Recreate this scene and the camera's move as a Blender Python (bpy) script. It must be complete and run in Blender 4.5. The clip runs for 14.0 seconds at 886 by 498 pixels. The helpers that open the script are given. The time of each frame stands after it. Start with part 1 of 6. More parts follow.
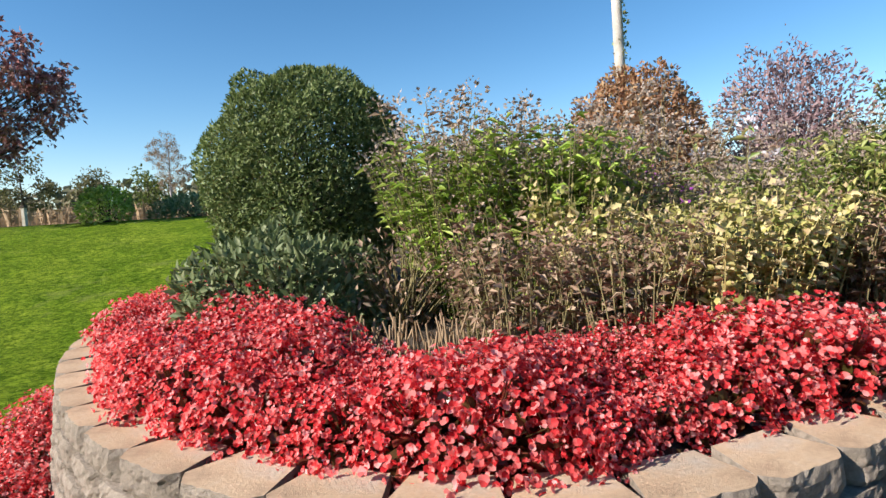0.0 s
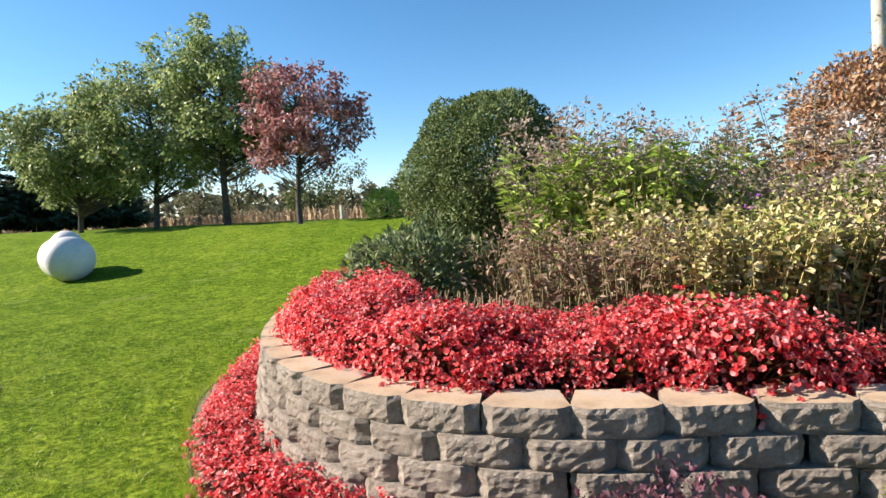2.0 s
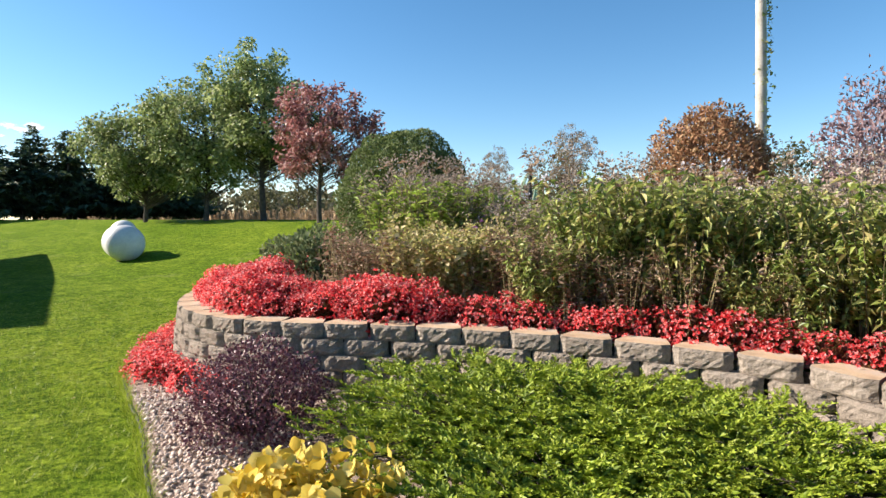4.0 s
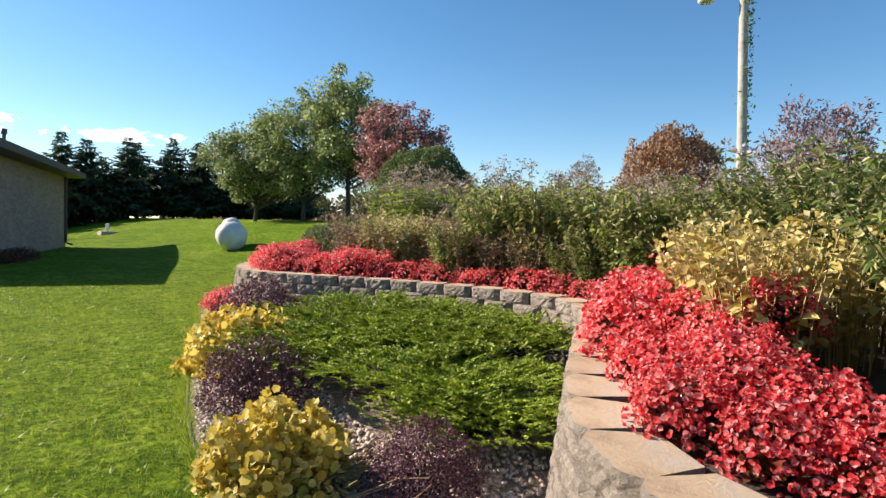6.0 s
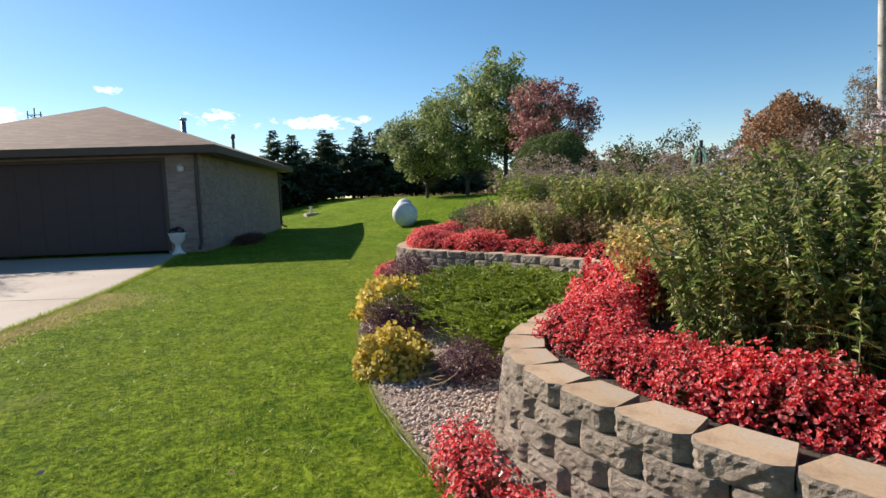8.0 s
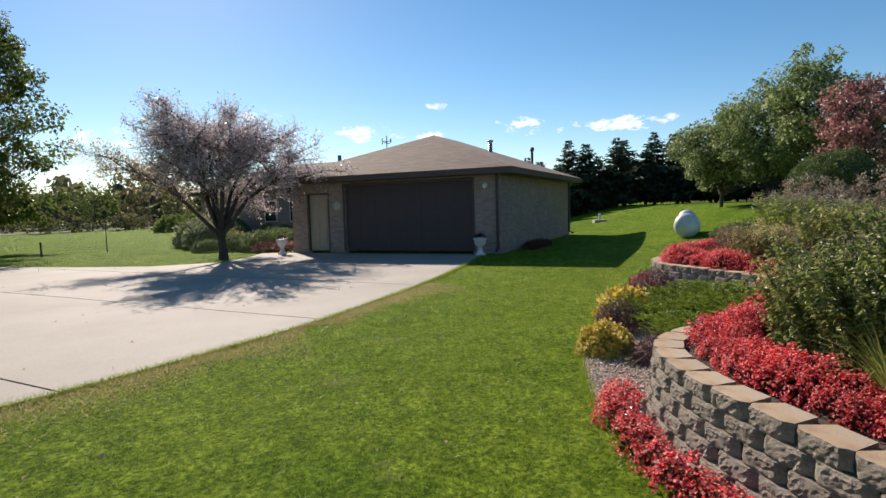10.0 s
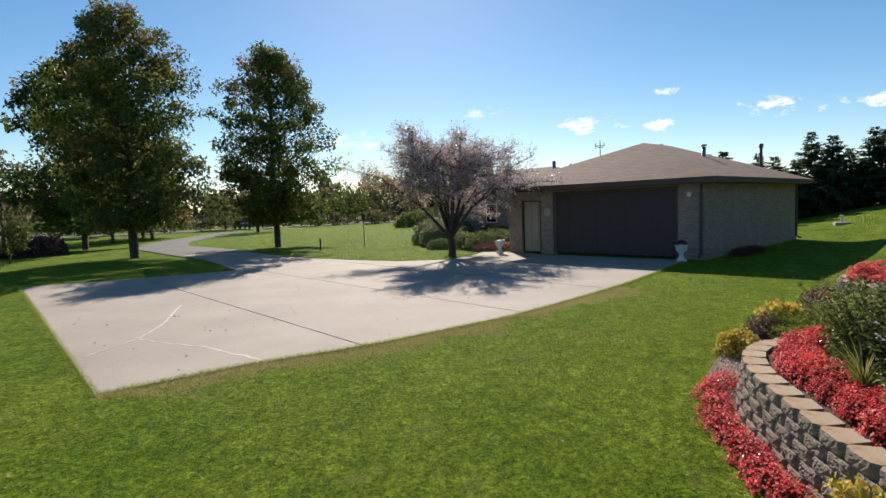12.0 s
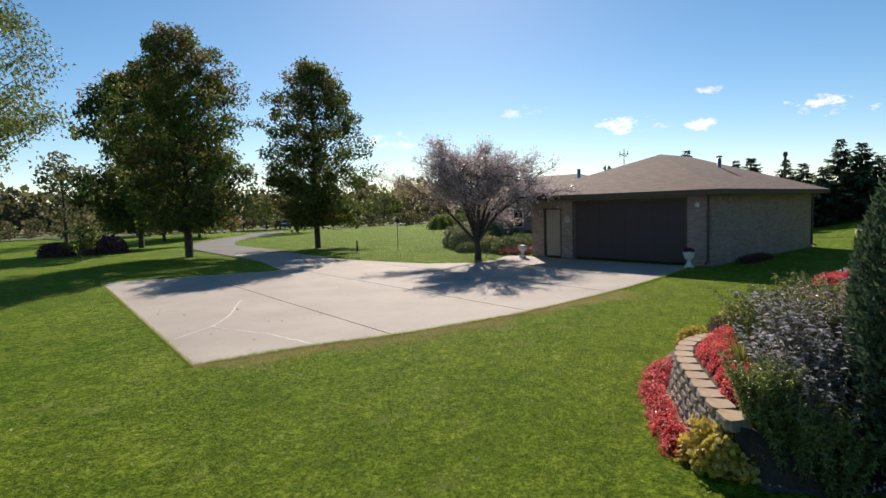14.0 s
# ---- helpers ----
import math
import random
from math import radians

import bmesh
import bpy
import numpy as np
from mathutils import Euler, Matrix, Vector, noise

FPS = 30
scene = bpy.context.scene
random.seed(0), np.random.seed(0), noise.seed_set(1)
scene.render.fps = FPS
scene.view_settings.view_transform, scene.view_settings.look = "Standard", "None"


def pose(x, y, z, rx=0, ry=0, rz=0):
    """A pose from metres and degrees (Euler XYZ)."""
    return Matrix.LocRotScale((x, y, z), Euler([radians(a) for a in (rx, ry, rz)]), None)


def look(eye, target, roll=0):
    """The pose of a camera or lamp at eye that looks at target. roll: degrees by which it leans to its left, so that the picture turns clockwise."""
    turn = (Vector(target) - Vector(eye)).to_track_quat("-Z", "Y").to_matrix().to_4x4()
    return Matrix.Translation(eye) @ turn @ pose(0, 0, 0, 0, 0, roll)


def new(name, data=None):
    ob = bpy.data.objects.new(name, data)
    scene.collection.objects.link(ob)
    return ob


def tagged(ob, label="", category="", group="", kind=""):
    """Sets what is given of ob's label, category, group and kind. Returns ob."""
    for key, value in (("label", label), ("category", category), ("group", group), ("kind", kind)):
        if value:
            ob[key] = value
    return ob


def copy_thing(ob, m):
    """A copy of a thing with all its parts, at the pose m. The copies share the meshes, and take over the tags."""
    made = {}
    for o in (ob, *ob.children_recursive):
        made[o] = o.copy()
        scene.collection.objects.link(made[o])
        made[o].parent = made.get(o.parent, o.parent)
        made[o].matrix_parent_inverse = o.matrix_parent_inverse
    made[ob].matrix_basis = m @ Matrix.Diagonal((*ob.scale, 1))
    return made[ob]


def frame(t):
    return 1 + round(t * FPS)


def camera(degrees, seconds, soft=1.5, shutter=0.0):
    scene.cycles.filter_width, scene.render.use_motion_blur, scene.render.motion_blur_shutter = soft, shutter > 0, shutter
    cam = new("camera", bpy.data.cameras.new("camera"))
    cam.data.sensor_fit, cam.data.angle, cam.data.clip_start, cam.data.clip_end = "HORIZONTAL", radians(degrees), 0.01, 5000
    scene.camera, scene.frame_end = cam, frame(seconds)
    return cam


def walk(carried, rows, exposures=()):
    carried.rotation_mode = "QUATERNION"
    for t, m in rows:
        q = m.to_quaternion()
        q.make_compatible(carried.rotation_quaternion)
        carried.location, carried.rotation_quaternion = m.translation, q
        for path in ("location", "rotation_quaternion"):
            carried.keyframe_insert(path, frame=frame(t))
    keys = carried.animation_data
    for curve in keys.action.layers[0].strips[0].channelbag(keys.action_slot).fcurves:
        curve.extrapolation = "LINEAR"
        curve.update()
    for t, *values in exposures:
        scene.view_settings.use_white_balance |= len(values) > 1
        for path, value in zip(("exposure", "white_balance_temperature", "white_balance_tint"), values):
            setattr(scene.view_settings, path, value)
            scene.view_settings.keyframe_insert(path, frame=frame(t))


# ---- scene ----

# ---- camera ----
cam = camera(75.4, 14.0)
PATH = [
    (0, pose(-0.095, -0.415, 1.076, 85.71, 3.14, 4.89)),
    (0.5, pose(0.196, -0.481, 1.047, 86.39, 3.10, 14.87)),
    (1, pose(0.475, -0.617, 1.086, 85.90, 3.29, 22.23)),
    (1.5, pose(0.777, -0.765, 1.077, 86.76, 2.53, 28.34)),
    (2, pose(1.143, -0.841, 1.043, 86.91, 2.35, 32.54)),
    (2.5, pose(1.707, -0.913, 1.028, 87.10, 1.59, 34.98)),
    (3, pose(2.329, -1.026, 1.055, 87.01, 1.20, 36.86)),
    (3.5, pose(2.988, -1.124, 1.068, 87.14, 0.26, 38.27)),
    (4, pose(3.686, -1.347, 1.077, 87.30, -0.15, 38.84)),
    (4.2, pose(3.952, -1.435, 1.066, 87.35, -0.21, 39.05)),
    (6.3, pose(6.496, -1.903, 0.929, 87.76, -1.14, 50.13)),
    (6.5, pose(6.731, -1.999, 0.954, 87.53, -0.58, 50.00)),
    (7, pose(7.190, -2.066, 1.007, 87.33, -0.11, 53.37)),
    (7.2, pose(7.345, -2.053, 1.052, 86.26, 0.63, 56.12)),
    (9.3, pose(9.231, -2.128, 1.363, 85.76, 1.33, 84.31)),
    (9.5, pose(9.458, -2.060, 1.394, 85.73, 1.55, 87.51)),
    (10, pose(10.013, -1.866, 1.481, 85.76, 1.75, 95.83)),
    (10.5, pose(10.648, -1.680, 1.586, 85.77, 1.80, 102.42)),
    (11, pose(11.361, -1.442, 1.716, 85.79, 1.83, 108.84)),
    (11.5, pose(12.046, -1.148, 1.881, 85.71, 1.77, 113.69)),
    (12, pose(12.306, -0.811, 1.969, 85.78, 1.94, 117.50)),
    (12.5, pose(12.609, -0.524, 2.021, 85.84, 1.94, 120.35)),
    (13, pose(12.932, -0.241, 2.053, 85.84, 1.95, 122.27)),
    (13.5, pose(13.381, 0.039, 2.152, 85.82, 1.76, 122.08)),
    (14, pose(13.856, 0.399, 2.255, 85.89, 1.56, 120.98)),
]
walk(cam, PATH, [(0, 0.98, 6600, 13), (1.5, 1.27, 6700, 13), (4.2, 1.2, 6950, 14), (7, 0.9, 7000, 15), (9.5, 0.56, 6850, 14), (14, 0.37, 6950, 15)])
# ---- world, sun, exposure ----
SUN_TO = Vector((0.86, 0.51, -0.59)).normalized()   # the way the sunlight travels
world = bpy.data.worlds.new("sky")
scene.world = world
world.use_nodes = True
wn = world.node_tree
wn.nodes.clear()
w_out = wn.nodes.new("ShaderNodeOutputWorld")
w_bg = wn.nodes.new("ShaderNodeBackground")
w_sky = wn.nodes.new("ShaderNodeTexSky")
w_sky.sky_type = "NISHITA"
w_sky.sun_disc = False
w_sky.sun_elevation = math.asin(-SUN_TO.z)
w_sky.sun_rotation = math.atan2(-SUN_TO.x, -SUN_TO.y)
w_sky.air_density, w_sky.dust_density, w_sky.ozone_density, w_sky.altitude = 0.88, 0.14, 2.3, 250
w_bg.inputs["Strength"].default_value = 0.089
w_sat = wn.nodes.new("ShaderNodeHueSaturation")
w_sat.inputs["Saturation"].default_value, w_sat.inputs["Hue"].default_value = 1.25, 0.494
wn.links.new(w_sky.outputs[0], w_sat.inputs["Color"])


def wmath(op, a, b=None, c=None):
    n = wn.nodes.new("ShaderNodeMath")
    n.operation = op
    for i, v in enumerate((a, b, c)):
        if v is None:
            continue
        if isinstance(v, (int, float)):
            n.inputs[i].default_value = v
        else:
            wn.links.new(v, n.inputs[i])
    return n.outputs[0]


# small fair-weather clouds low over the garage: (bearing left of north, elevation, half width, half height, strength)
CLOUDS = [(78.5, 7.3, 7.0, 0.7, 0.65), (87.2, 7.6, 3.2, 0.9, 0.85), (103.0, 7.4, 3.4, 1.0, 0.7), (96.0, 9.8, 1.1, 0.45, 0.6), (97.0, 6.9, 1.6, 0.6, 0.75), (112.5, 9.0, 2.2, 0.7, 0.4), (126.5, 6.4, 5.0, 1.0, 0.45), (68, 7.6, 3.0, 0.35, 0.15)]
w_tc = wn.nodes.new("ShaderNodeTexCoord")
w_sep = wn.nodes.new("ShaderNodeSeparateXYZ")
wn.links.new(w_tc.outputs["Generated"], w_sep.inputs[0])
w_az = wmath("MULTIPLY", wmath("ARCTAN2", wmath("MULTIPLY", w_sep.outputs[0], -1.0), w_sep.outputs[1]), 57.2958)
w_el = wmath("MULTIPLY", wmath("ARCSINE", w_sep.outputs[2]), 57.2958)
w_no = wn.nodes.new("ShaderNodeTexNoise")
w_no.inputs["Scale"].default_value, w_no.inputs["Detail"].default_value, w_no.inputs["Roughness"].default_value = 26.0, 7.0, 0.62
w_map = wn.nodes.new("ShaderNodeMapping")
w_map.inputs["Scale"].default_value = (1, 1, 2.2)
wn.links.new(w_tc.outputs["Generated"], w_map.inputs[0])
wn.links.new(w_map.outputs[0], w_no.inputs["Vector"])
w_all = 0.0
for b_, e_, hw_, hh_, st_ in CLOUDS:
    dx = wmath("DIVIDE", wmath("SUBTRACT", w_az, float(b_)), float(hw_))
    dy = wmath("DIVIDE", wmath("SUBTRACT", w_el, float(e_)), float(hh_))
    r2 = wmath("ADD", wmath("MULTIPLY", dx, dx), wmath("MULTIPLY", dy, dy))
    body = wmath("SUBTRACT", 1.0, r2)
    puff = wmath("ADD", body, wmath("MULTIPLY", wmath("SUBTRACT", w_no.outputs["Fac"], 0.56), 7.0))
    puff = wmath("MULTIPLY", wmath("MINIMUM", wmath("MAXIMUM", wmath("MULTIPLY", puff, 1.3), 0.0), 1.0), float(st_))
    inside = wmath("LESS_THAN", r2, 2.5)
    w_all = wmath("MAXIMUM", wmath("MULTIPLY", puff, inside), w_all)
w_mix = wn.nodes.new("ShaderNodeMix")
w_mix.data_type = "RGBA"
w_mix.inputs[7].default_value = (10.5, 10.4, 10.4, 1)
wn.links.new(w_all, w_mix.inputs[0])
wn.links.new(w_sat.outputs[0], w_mix.inputs[6])
wn.links.new(w_mix.outputs[2], w_bg.inputs[0])
wn.links.new(w_bg.outputs[0], w_out.inputs[0])

sun_data = bpy.data.lights.new("sun", "SUN")
sun_data.energy, sun_data.angle, sun_data.color = 5.0, radians(0.53), (1.0, 0.93, 0.83)
sun = new("sun", sun_data)
sun.matrix_world = look(SUN_TO * -80, (0, 0, 0))

# ---- materials ----


def blank(name):
    m = bpy.data.materials.new(name)
    m.use_nodes = True
    nt = m.node_tree
    return m, nt, nt.nodes["Principled BSDF"]


def ramp(nt, source, cols):
    r = nt.nodes.new("ShaderNodeValToRGB")
    e = r.color_ramp.elements
    while len(e) < len(cols):
        e.new(0.5)
    for i, c in enumerate(cols):
        e[i].position = i / max(1, len(cols) - 1)
        e[i].color = (*c, 1)
    nt.links.new(source, r.inputs[0])
    return r.outputs[0]


def noise_tex(nt, scale, detail=6, rough=0.6, coord="Object"):
    tc = nt.nodes.new("ShaderNodeTexCoord")
    n = nt.nodes.new("ShaderNodeTexNoise")
    n.inputs["Scale"].default_value, n.inputs["Detail"].default_value, n.inputs["Roughness"].default_value = scale, detail, rough
    nt.links.new(tc.outputs[coord], n.inputs["Vector"])
    return n.outputs["Fac"]


def stretch(nt, source, lo, hi):
    r = nt.nodes.new("ShaderNodeMapRange")
    r.inputs["From Min"].default_value, r.inputs["From Max"].default_value = lo, hi
    nt.links.new(source, r.inputs["Value"])
    return r.outputs[0]


def mixc(nt, fac, a, b, mode="MIX"):
    x = nt.nodes.new("ShaderNodeMix")
    x.data_type, x.blend_type = "RGBA", mode
    for sock, v in ((x.inputs[0], fac), (x.inputs[6], a), (x.inputs[7], b)):
        if isinstance(v, (int, float)):
            sock.default_value = v
        elif isinstance(v, tuple):
            sock.default_value = (*v, 1)
        else:
            nt.links.new(v, sock)
    return x.outputs[2]


def bump(nt, bsdf, height, strength, distance):
    b = nt.nodes.new("ShaderNodeBump")
    b.inputs["Strength"].default_value, b.inputs["Distance"].default_value = strength, distance
    nt.links.new(height, b.inputs["Height"])
    nt.links.new(b.outputs[0], bsdf.inputs["Normal"])


def leaf_mat(name, cols, rough=0.5, through_light=0.3, spread=0.35, gloss=0.3):
    """Leaves: a tone for each leaf, patches of lighter and darker growth, light shining through."""
    m, nt, b = blank(name)
    g = nt.nodes.new("ShaderNodeNewGeometry")
    c = ramp(nt, g.outputs["Random Per Island"], cols)
    oi = nt.nodes.new("ShaderNodeObjectInfo")
    n = stretch(nt, noise_tex(nt, 2.2, 3), 0.3, 0.7)
    dark = mixc(nt, spread, c, (0.35, 0.35, 0.3), "MULTIPLY")
    c2 = mixc(nt, n, dark, c)
    hue = nt.nodes.new("ShaderNodeHueSaturation")
    nt.links.new(stretch(nt, oi.outputs["Random"], -1.0, 2.0), hue.inputs["Value"])
    mr = hue.inputs["Value"].links[0].from_node
    mr.inputs["From Min"].default_value, mr.inputs["From Max"].default_value = 0, 1
    mr.inputs["To Min"].default_value, mr.inputs["To Max"].default_value = 0.85, 1.15
    nt.links.new(c2, hue.inputs["Color"])
    c2 = hue.outputs[0]
    nt.links.new(c2, b.inputs["Base Color"])
    b.inputs["Roughness"].default_value = rough
    b.inputs["Specular IOR Level"].default_value = gloss
    t = nt.nodes.new("ShaderNodeBsdfTranslucent")
    nt.links.new(c2, t.inputs["Color"])
    mx = nt.nodes.new("ShaderNodeMixShader")
    mx.inputs[0].default_value = through_light
    nt.links.new(b.outputs[0], mx.inputs[1])
    nt.links.new(t.outputs[0], mx.inputs[2])
    nt.links.new(mx.outputs[0], nt.nodes["Material Output"].inputs["Surface"])
    return m


def rough_mat(name, cols, scale, rough=0.85, relief=0.4, depth=0.01, vary=0.25, fine=8.0, metal=0.0):
    """Mineral, bark or painted surfaces: a coarse and a fine noise, and a tone for each piece."""
    m, nt, b = blank(name)
    big = stretch(nt, noise_tex(nt, scale), 0.3, 0.7)
    small = noise_tex(nt, scale * fine, 8, 0.7)
    c = ramp(nt, big, cols)
    c = mixc(nt, 0.35, c, ramp(nt, stretch(nt, small, 0.3, 0.7), [(0.45, 0.45, 0.45), (1, 1, 1)]), "MULTIPLY")
    oi = nt.nodes.new("ShaderNodeObjectInfo")
    c = mixc(nt, vary, c, ramp(nt, oi.outputs["Random"], [(0.5, 0.48, 0.45), (1, 1, 1)]), "MULTIPLY")
    nt.links.new(c, b.inputs["Base Color"])
    b.inputs["Roughness"].default_value, b.inputs["Metallic"].default_value = rough, metal
    bump(nt, b, small, relief, depth)
    return m


def plain_mat(name, col, rough=0.5, metal=0.0, wear=0.15, scale=6.0):
    return rough_mat(name, [tuple(v * (1 - wear) for v in col), col], scale, rough, 0.08, 0.003, 0.0, 10.0, metal)


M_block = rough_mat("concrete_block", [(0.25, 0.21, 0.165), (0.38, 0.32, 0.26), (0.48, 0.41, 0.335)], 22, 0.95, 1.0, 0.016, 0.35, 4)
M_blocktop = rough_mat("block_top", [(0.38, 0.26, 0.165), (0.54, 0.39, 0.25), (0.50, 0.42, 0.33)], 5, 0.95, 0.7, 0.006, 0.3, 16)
M_soil = rough_mat("garden_soil", [(0.05, 0.035, 0.025), (0.13, 0.10, 0.07)], 5, 0.95, 1.0, 0.03, 0)
M_mulch = rough_mat("bark_mulch", [(0.07, 0.055, 0.045), (0.19, 0.145, 0.12), (0.42, 0.36, 0.31)], 18, 0.95, 1.0, 0.03, 0, 4)
M_concrete = rough_mat("drive_concrete", [(0.35, 0.30, 0.25), (0.45, 0.395, 0.335)], 0.5, 0.85, 0.25, 0.004, 0.12, 60)
M_seal = plain_mat("crack_filler", (0.70, 0.68, 0.62), 0.7)
M_asphalt = rough_mat("asphalt", [(0.075, 0.075, 0.078), (0.13, 0.125, 0.12)], 0.6, 0.9, 0.4, 0.006, 0, 80)
M_trim = plain_mat("brown_trim", (0.10, 0.065, 0.05), 0.55)
M_garage_door = plain_mat("brown_garage_door", (0.075, 0.048, 0.052), 0.6)
M_door = plain_mat("tan_door", (0.42, 0.35, 0.28), 0.5)
M_white = plain_mat("white_paint", (0.80, 0.80, 0.78), 0.45)
M_tank = plain_mat("tank_paint", (0.72, 0.73, 0.72), 0.42, 0.0, 0.2, 2.0)
M_bark = rough_mat("bark", [(0.045, 0.035, 0.03), (0.12, 0.098, 0.08)], 9, 0.95, 1.0, 0.02, 0.2)
M_twig = rough_mat("twig", [(0.24, 0.185, 0.19), (0.44, 0.37, 0.385)], 9, 0.8, 0.3, 0.004, 0.2)
M_greybark = rough_mat("grey_bark", [(0.30, 0.27, 0.25), (0.50, 0.46, 0.43)], 4, 0.9, 0.4, 0.01, 0.2)
M_hose = plain_mat("pale_green_hose", (0.42, 0.60, 0.42), 0.45)
M_pole = rough_mat("weathered_pole", [(0.36, 0.33, 0.28), (0.58, 0.55, 0.49)], 5, 0.9, 0.6, 0.01, 0)
M_stem = rough_mat("stem", [(0.16, 0.13, 0.06), (0.34, 0.30, 0.13)], 6, 0.8, 0.2, 0.003, 0.3)
M_gravel = rough_mat("gravel", [(0.54, 0.41, 0.33), (0.74, 0.62, 0.53)], 9, 0.85, 0.3, 0.004, 0.6)
M_gravel_bed = rough_mat("gravel_bed", [(0.36, 0.26, 0.20), (0.56, 0.43, 0.35)], 30, 0.9, 1.0, 0.02, 0)
M_metal = plain_mat("galvanised_metal", (0.45, 0.45, 0.45), 0.35, 0.9)
M_black = plain_mat("black_plastic", (0.02, 0.02, 0.02), 0.5)
M_glass, _nt, _b = blank("window_glass")
_b.inputs["Base Color"].default_value, _b.inputs["Roughness"].default_value = (0.02, 0.025, 0.03, 1), 0.05


def lawn_material():
    """Mown grass: broad lush and tired patches, faint mower bands, clover tufts with their shade painted in, fine
    blades.
    """
    m, nt, b = blank("lawn")
    patch = stretch(nt, noise_tex(nt, 0.45, 6, 0.65), 0.32, 0.68)
    tuft_shade = stretch(nt, noise_tex(nt, 9.0, 9, 0.85), 0.43, 0.54)
    clump = stretch(nt, noise_tex(nt, 3.5, 6, 0.7), 0.35, 0.65)
    blade = stretch(nt, noise_tex(nt, 140.0, 4, 0.7), 0.3, 0.7)
    c = mixc(nt, patch, (0.235, 0.365, 0.026), (0.395, 0.49, 0.06))
    c = mixc(nt, clump, mixc(nt, 0.9, c, (0.50, 0.64, 0.42), "MULTIPLY"), c)
    speck = stretch(nt, noise_tex(nt, 24.0, 5, 0.75), 0.43, 0.56)
    c = mixc(nt, speck, mixc(nt, 0.85, c, (0.38, 0.50, 0.32), "MULTIPLY"), mixc(nt, 1.0, c, (1.3, 1.25, 1.15), "MULTIPLY"))
    # dark speckle: the small shadows of the tufts, put into the base colour
    c = mixc(nt, tuft_shade, mixc(nt, 0.85, c, (0.36, 0.46, 0.25), "MULTIPLY"), c)
    tc = nt.nodes.new("ShaderNodeTexCoord")
    wv = nt.nodes.new("ShaderNodeTexWave")
    wv.bands_direction = "Y"
    wv.inputs["Scale"].default_value, wv.inputs["Distortion"].default_value, wv.inputs["Detail"].default_value, wv.inputs["Detail Scale"].default_value = 0.30, 2.5, 2.0, 0.4
    nt.links.new(tc.outputs["Object"], wv.inputs["Vector"])
    c = mixc(nt, stretch(nt, wv.outputs["Fac"], 0.2, 0.8), mixc(nt, 0.28, c, (0.75, 0.8, 0.7), "MULTIPLY"), c)
    dry = stretch(nt, noise_tex(nt, 1.1, 8, 0.72), 0.58, 0.80)
    c = mixc(nt, dry, c, (0.34, 0.36, 0.12))
    c = mixc(nt, 0.6, c, ramp(nt, blade, [(0.55, 0.58, 0.45), (1.15, 1.12, 1.0)]), "MULTIPLY")
    nt.links.new(c, b.inputs["Base Color"])
    b.inputs["Roughness"].default_value = 0.9
    b.inputs["Specular IOR Level"].default_value = 0.05
    bump(nt, b, mixc(nt, 0.6, blade, tuft_shade), 0.8, 0.05)
    return m


M_lawn = lawn_material()
M_grass = leaf_mat("grass_blades", [(0.19, 0.28, 0.015), (0.30, 0.40, 0.03), (0.44, 0.50, 0.10)], 0.5, 0.45, 0.15)
M_field = rough_mat("dry_field", [(0.12, 0.105, 0.05), (0.21, 0.17, 0.09)], 0.15, 0.95, 0.4, 0.05, 0, 30)
L_begonia = leaf_mat("begonia_leaf", [(0.05, 0.045, 0.012), (0.12, 0.04, 0.022), (0.22, 0.04, 0.025)], 0.28, 0.2, 0.35, 0.5)
# the palest pinks paint sunlit highlights into the colour of the red petals
L_petal = leaf_mat("begonia_petal", [(0.53, 0.022, 0.032), (0.70, 0.050, 0.058), (0.80, 0.098, 0.100), (0.86, 0.18, 0.175), (0.90, 0.31, 0.30), (0.94, 0.54, 0.53)], 0.5, 0.52, 0.15, 0.15)
L_dome = leaf_mat("clipped_yew_leaf", [(0.075, 0.115, 0.035), (0.145, 0.20, 0.065), (0.25, 0.30, 0.12)], 0.5, 0.25, 0.45, 0.2)
L_yew = leaf_mat("yew_leaf", [(0.10, 0.145, 0.055), (0.18, 0.235, 0.10), (0.31, 0.355, 0.19)], 0.5, 0.3, 0.35, 0.22)
L_oak = leaf_mat("oak_leaf", [(0.12, 0.175, 0.06), (0.26, 0.335, 0.12), (0.46, 0.50, 0.24)], 0.45, 0.42, 0.4, 0.45)
L_redoak = leaf_mat("red_oak_leaf", [(0.28, 0.09, 0.085), (0.48, 0.20, 0.19), (0.64, 0.42, 0.40)], 0.45, 0.4, 0.25, 0.5)
L_spruce = leaf_mat("spruce_needle", [(0.035, 0.07, 0.045), (0.085, 0.135, 0.075), (0.14, 0.19, 0.10)], 0.5, 0.22)
L_barberry = leaf_mat("barberry_leaf", [(0.06, 0.022, 0.032), (0.14, 0.052, 0.07), (0.24, 0.12, 0.14)], 0.4, 0.2, 0.35, 0.3)
L_gold = leaf_mat("golden_leaf", [(0.50, 0.35, 0.04), (0.74, 0.57, 0.10), (0.86, 0.74, 0.27)], 0.5, 0.35)
L_juniper = leaf_mat("juniper_leaf", [(0.12, 0.19, 0.013), (0.26, 0.36, 0.026), (0.47, 0.55, 0.075)], 0.5, 0.25, 0.4)
L_green = leaf_mat("green_perennial_leaf", [(0.14, 0.21, 0.04), (0.28, 0.37, 0.08), (0.44, 0.47, 0.15), (0.53, 0.46, 0.20)], 0.45, 0.32, 0.4, 0.5)
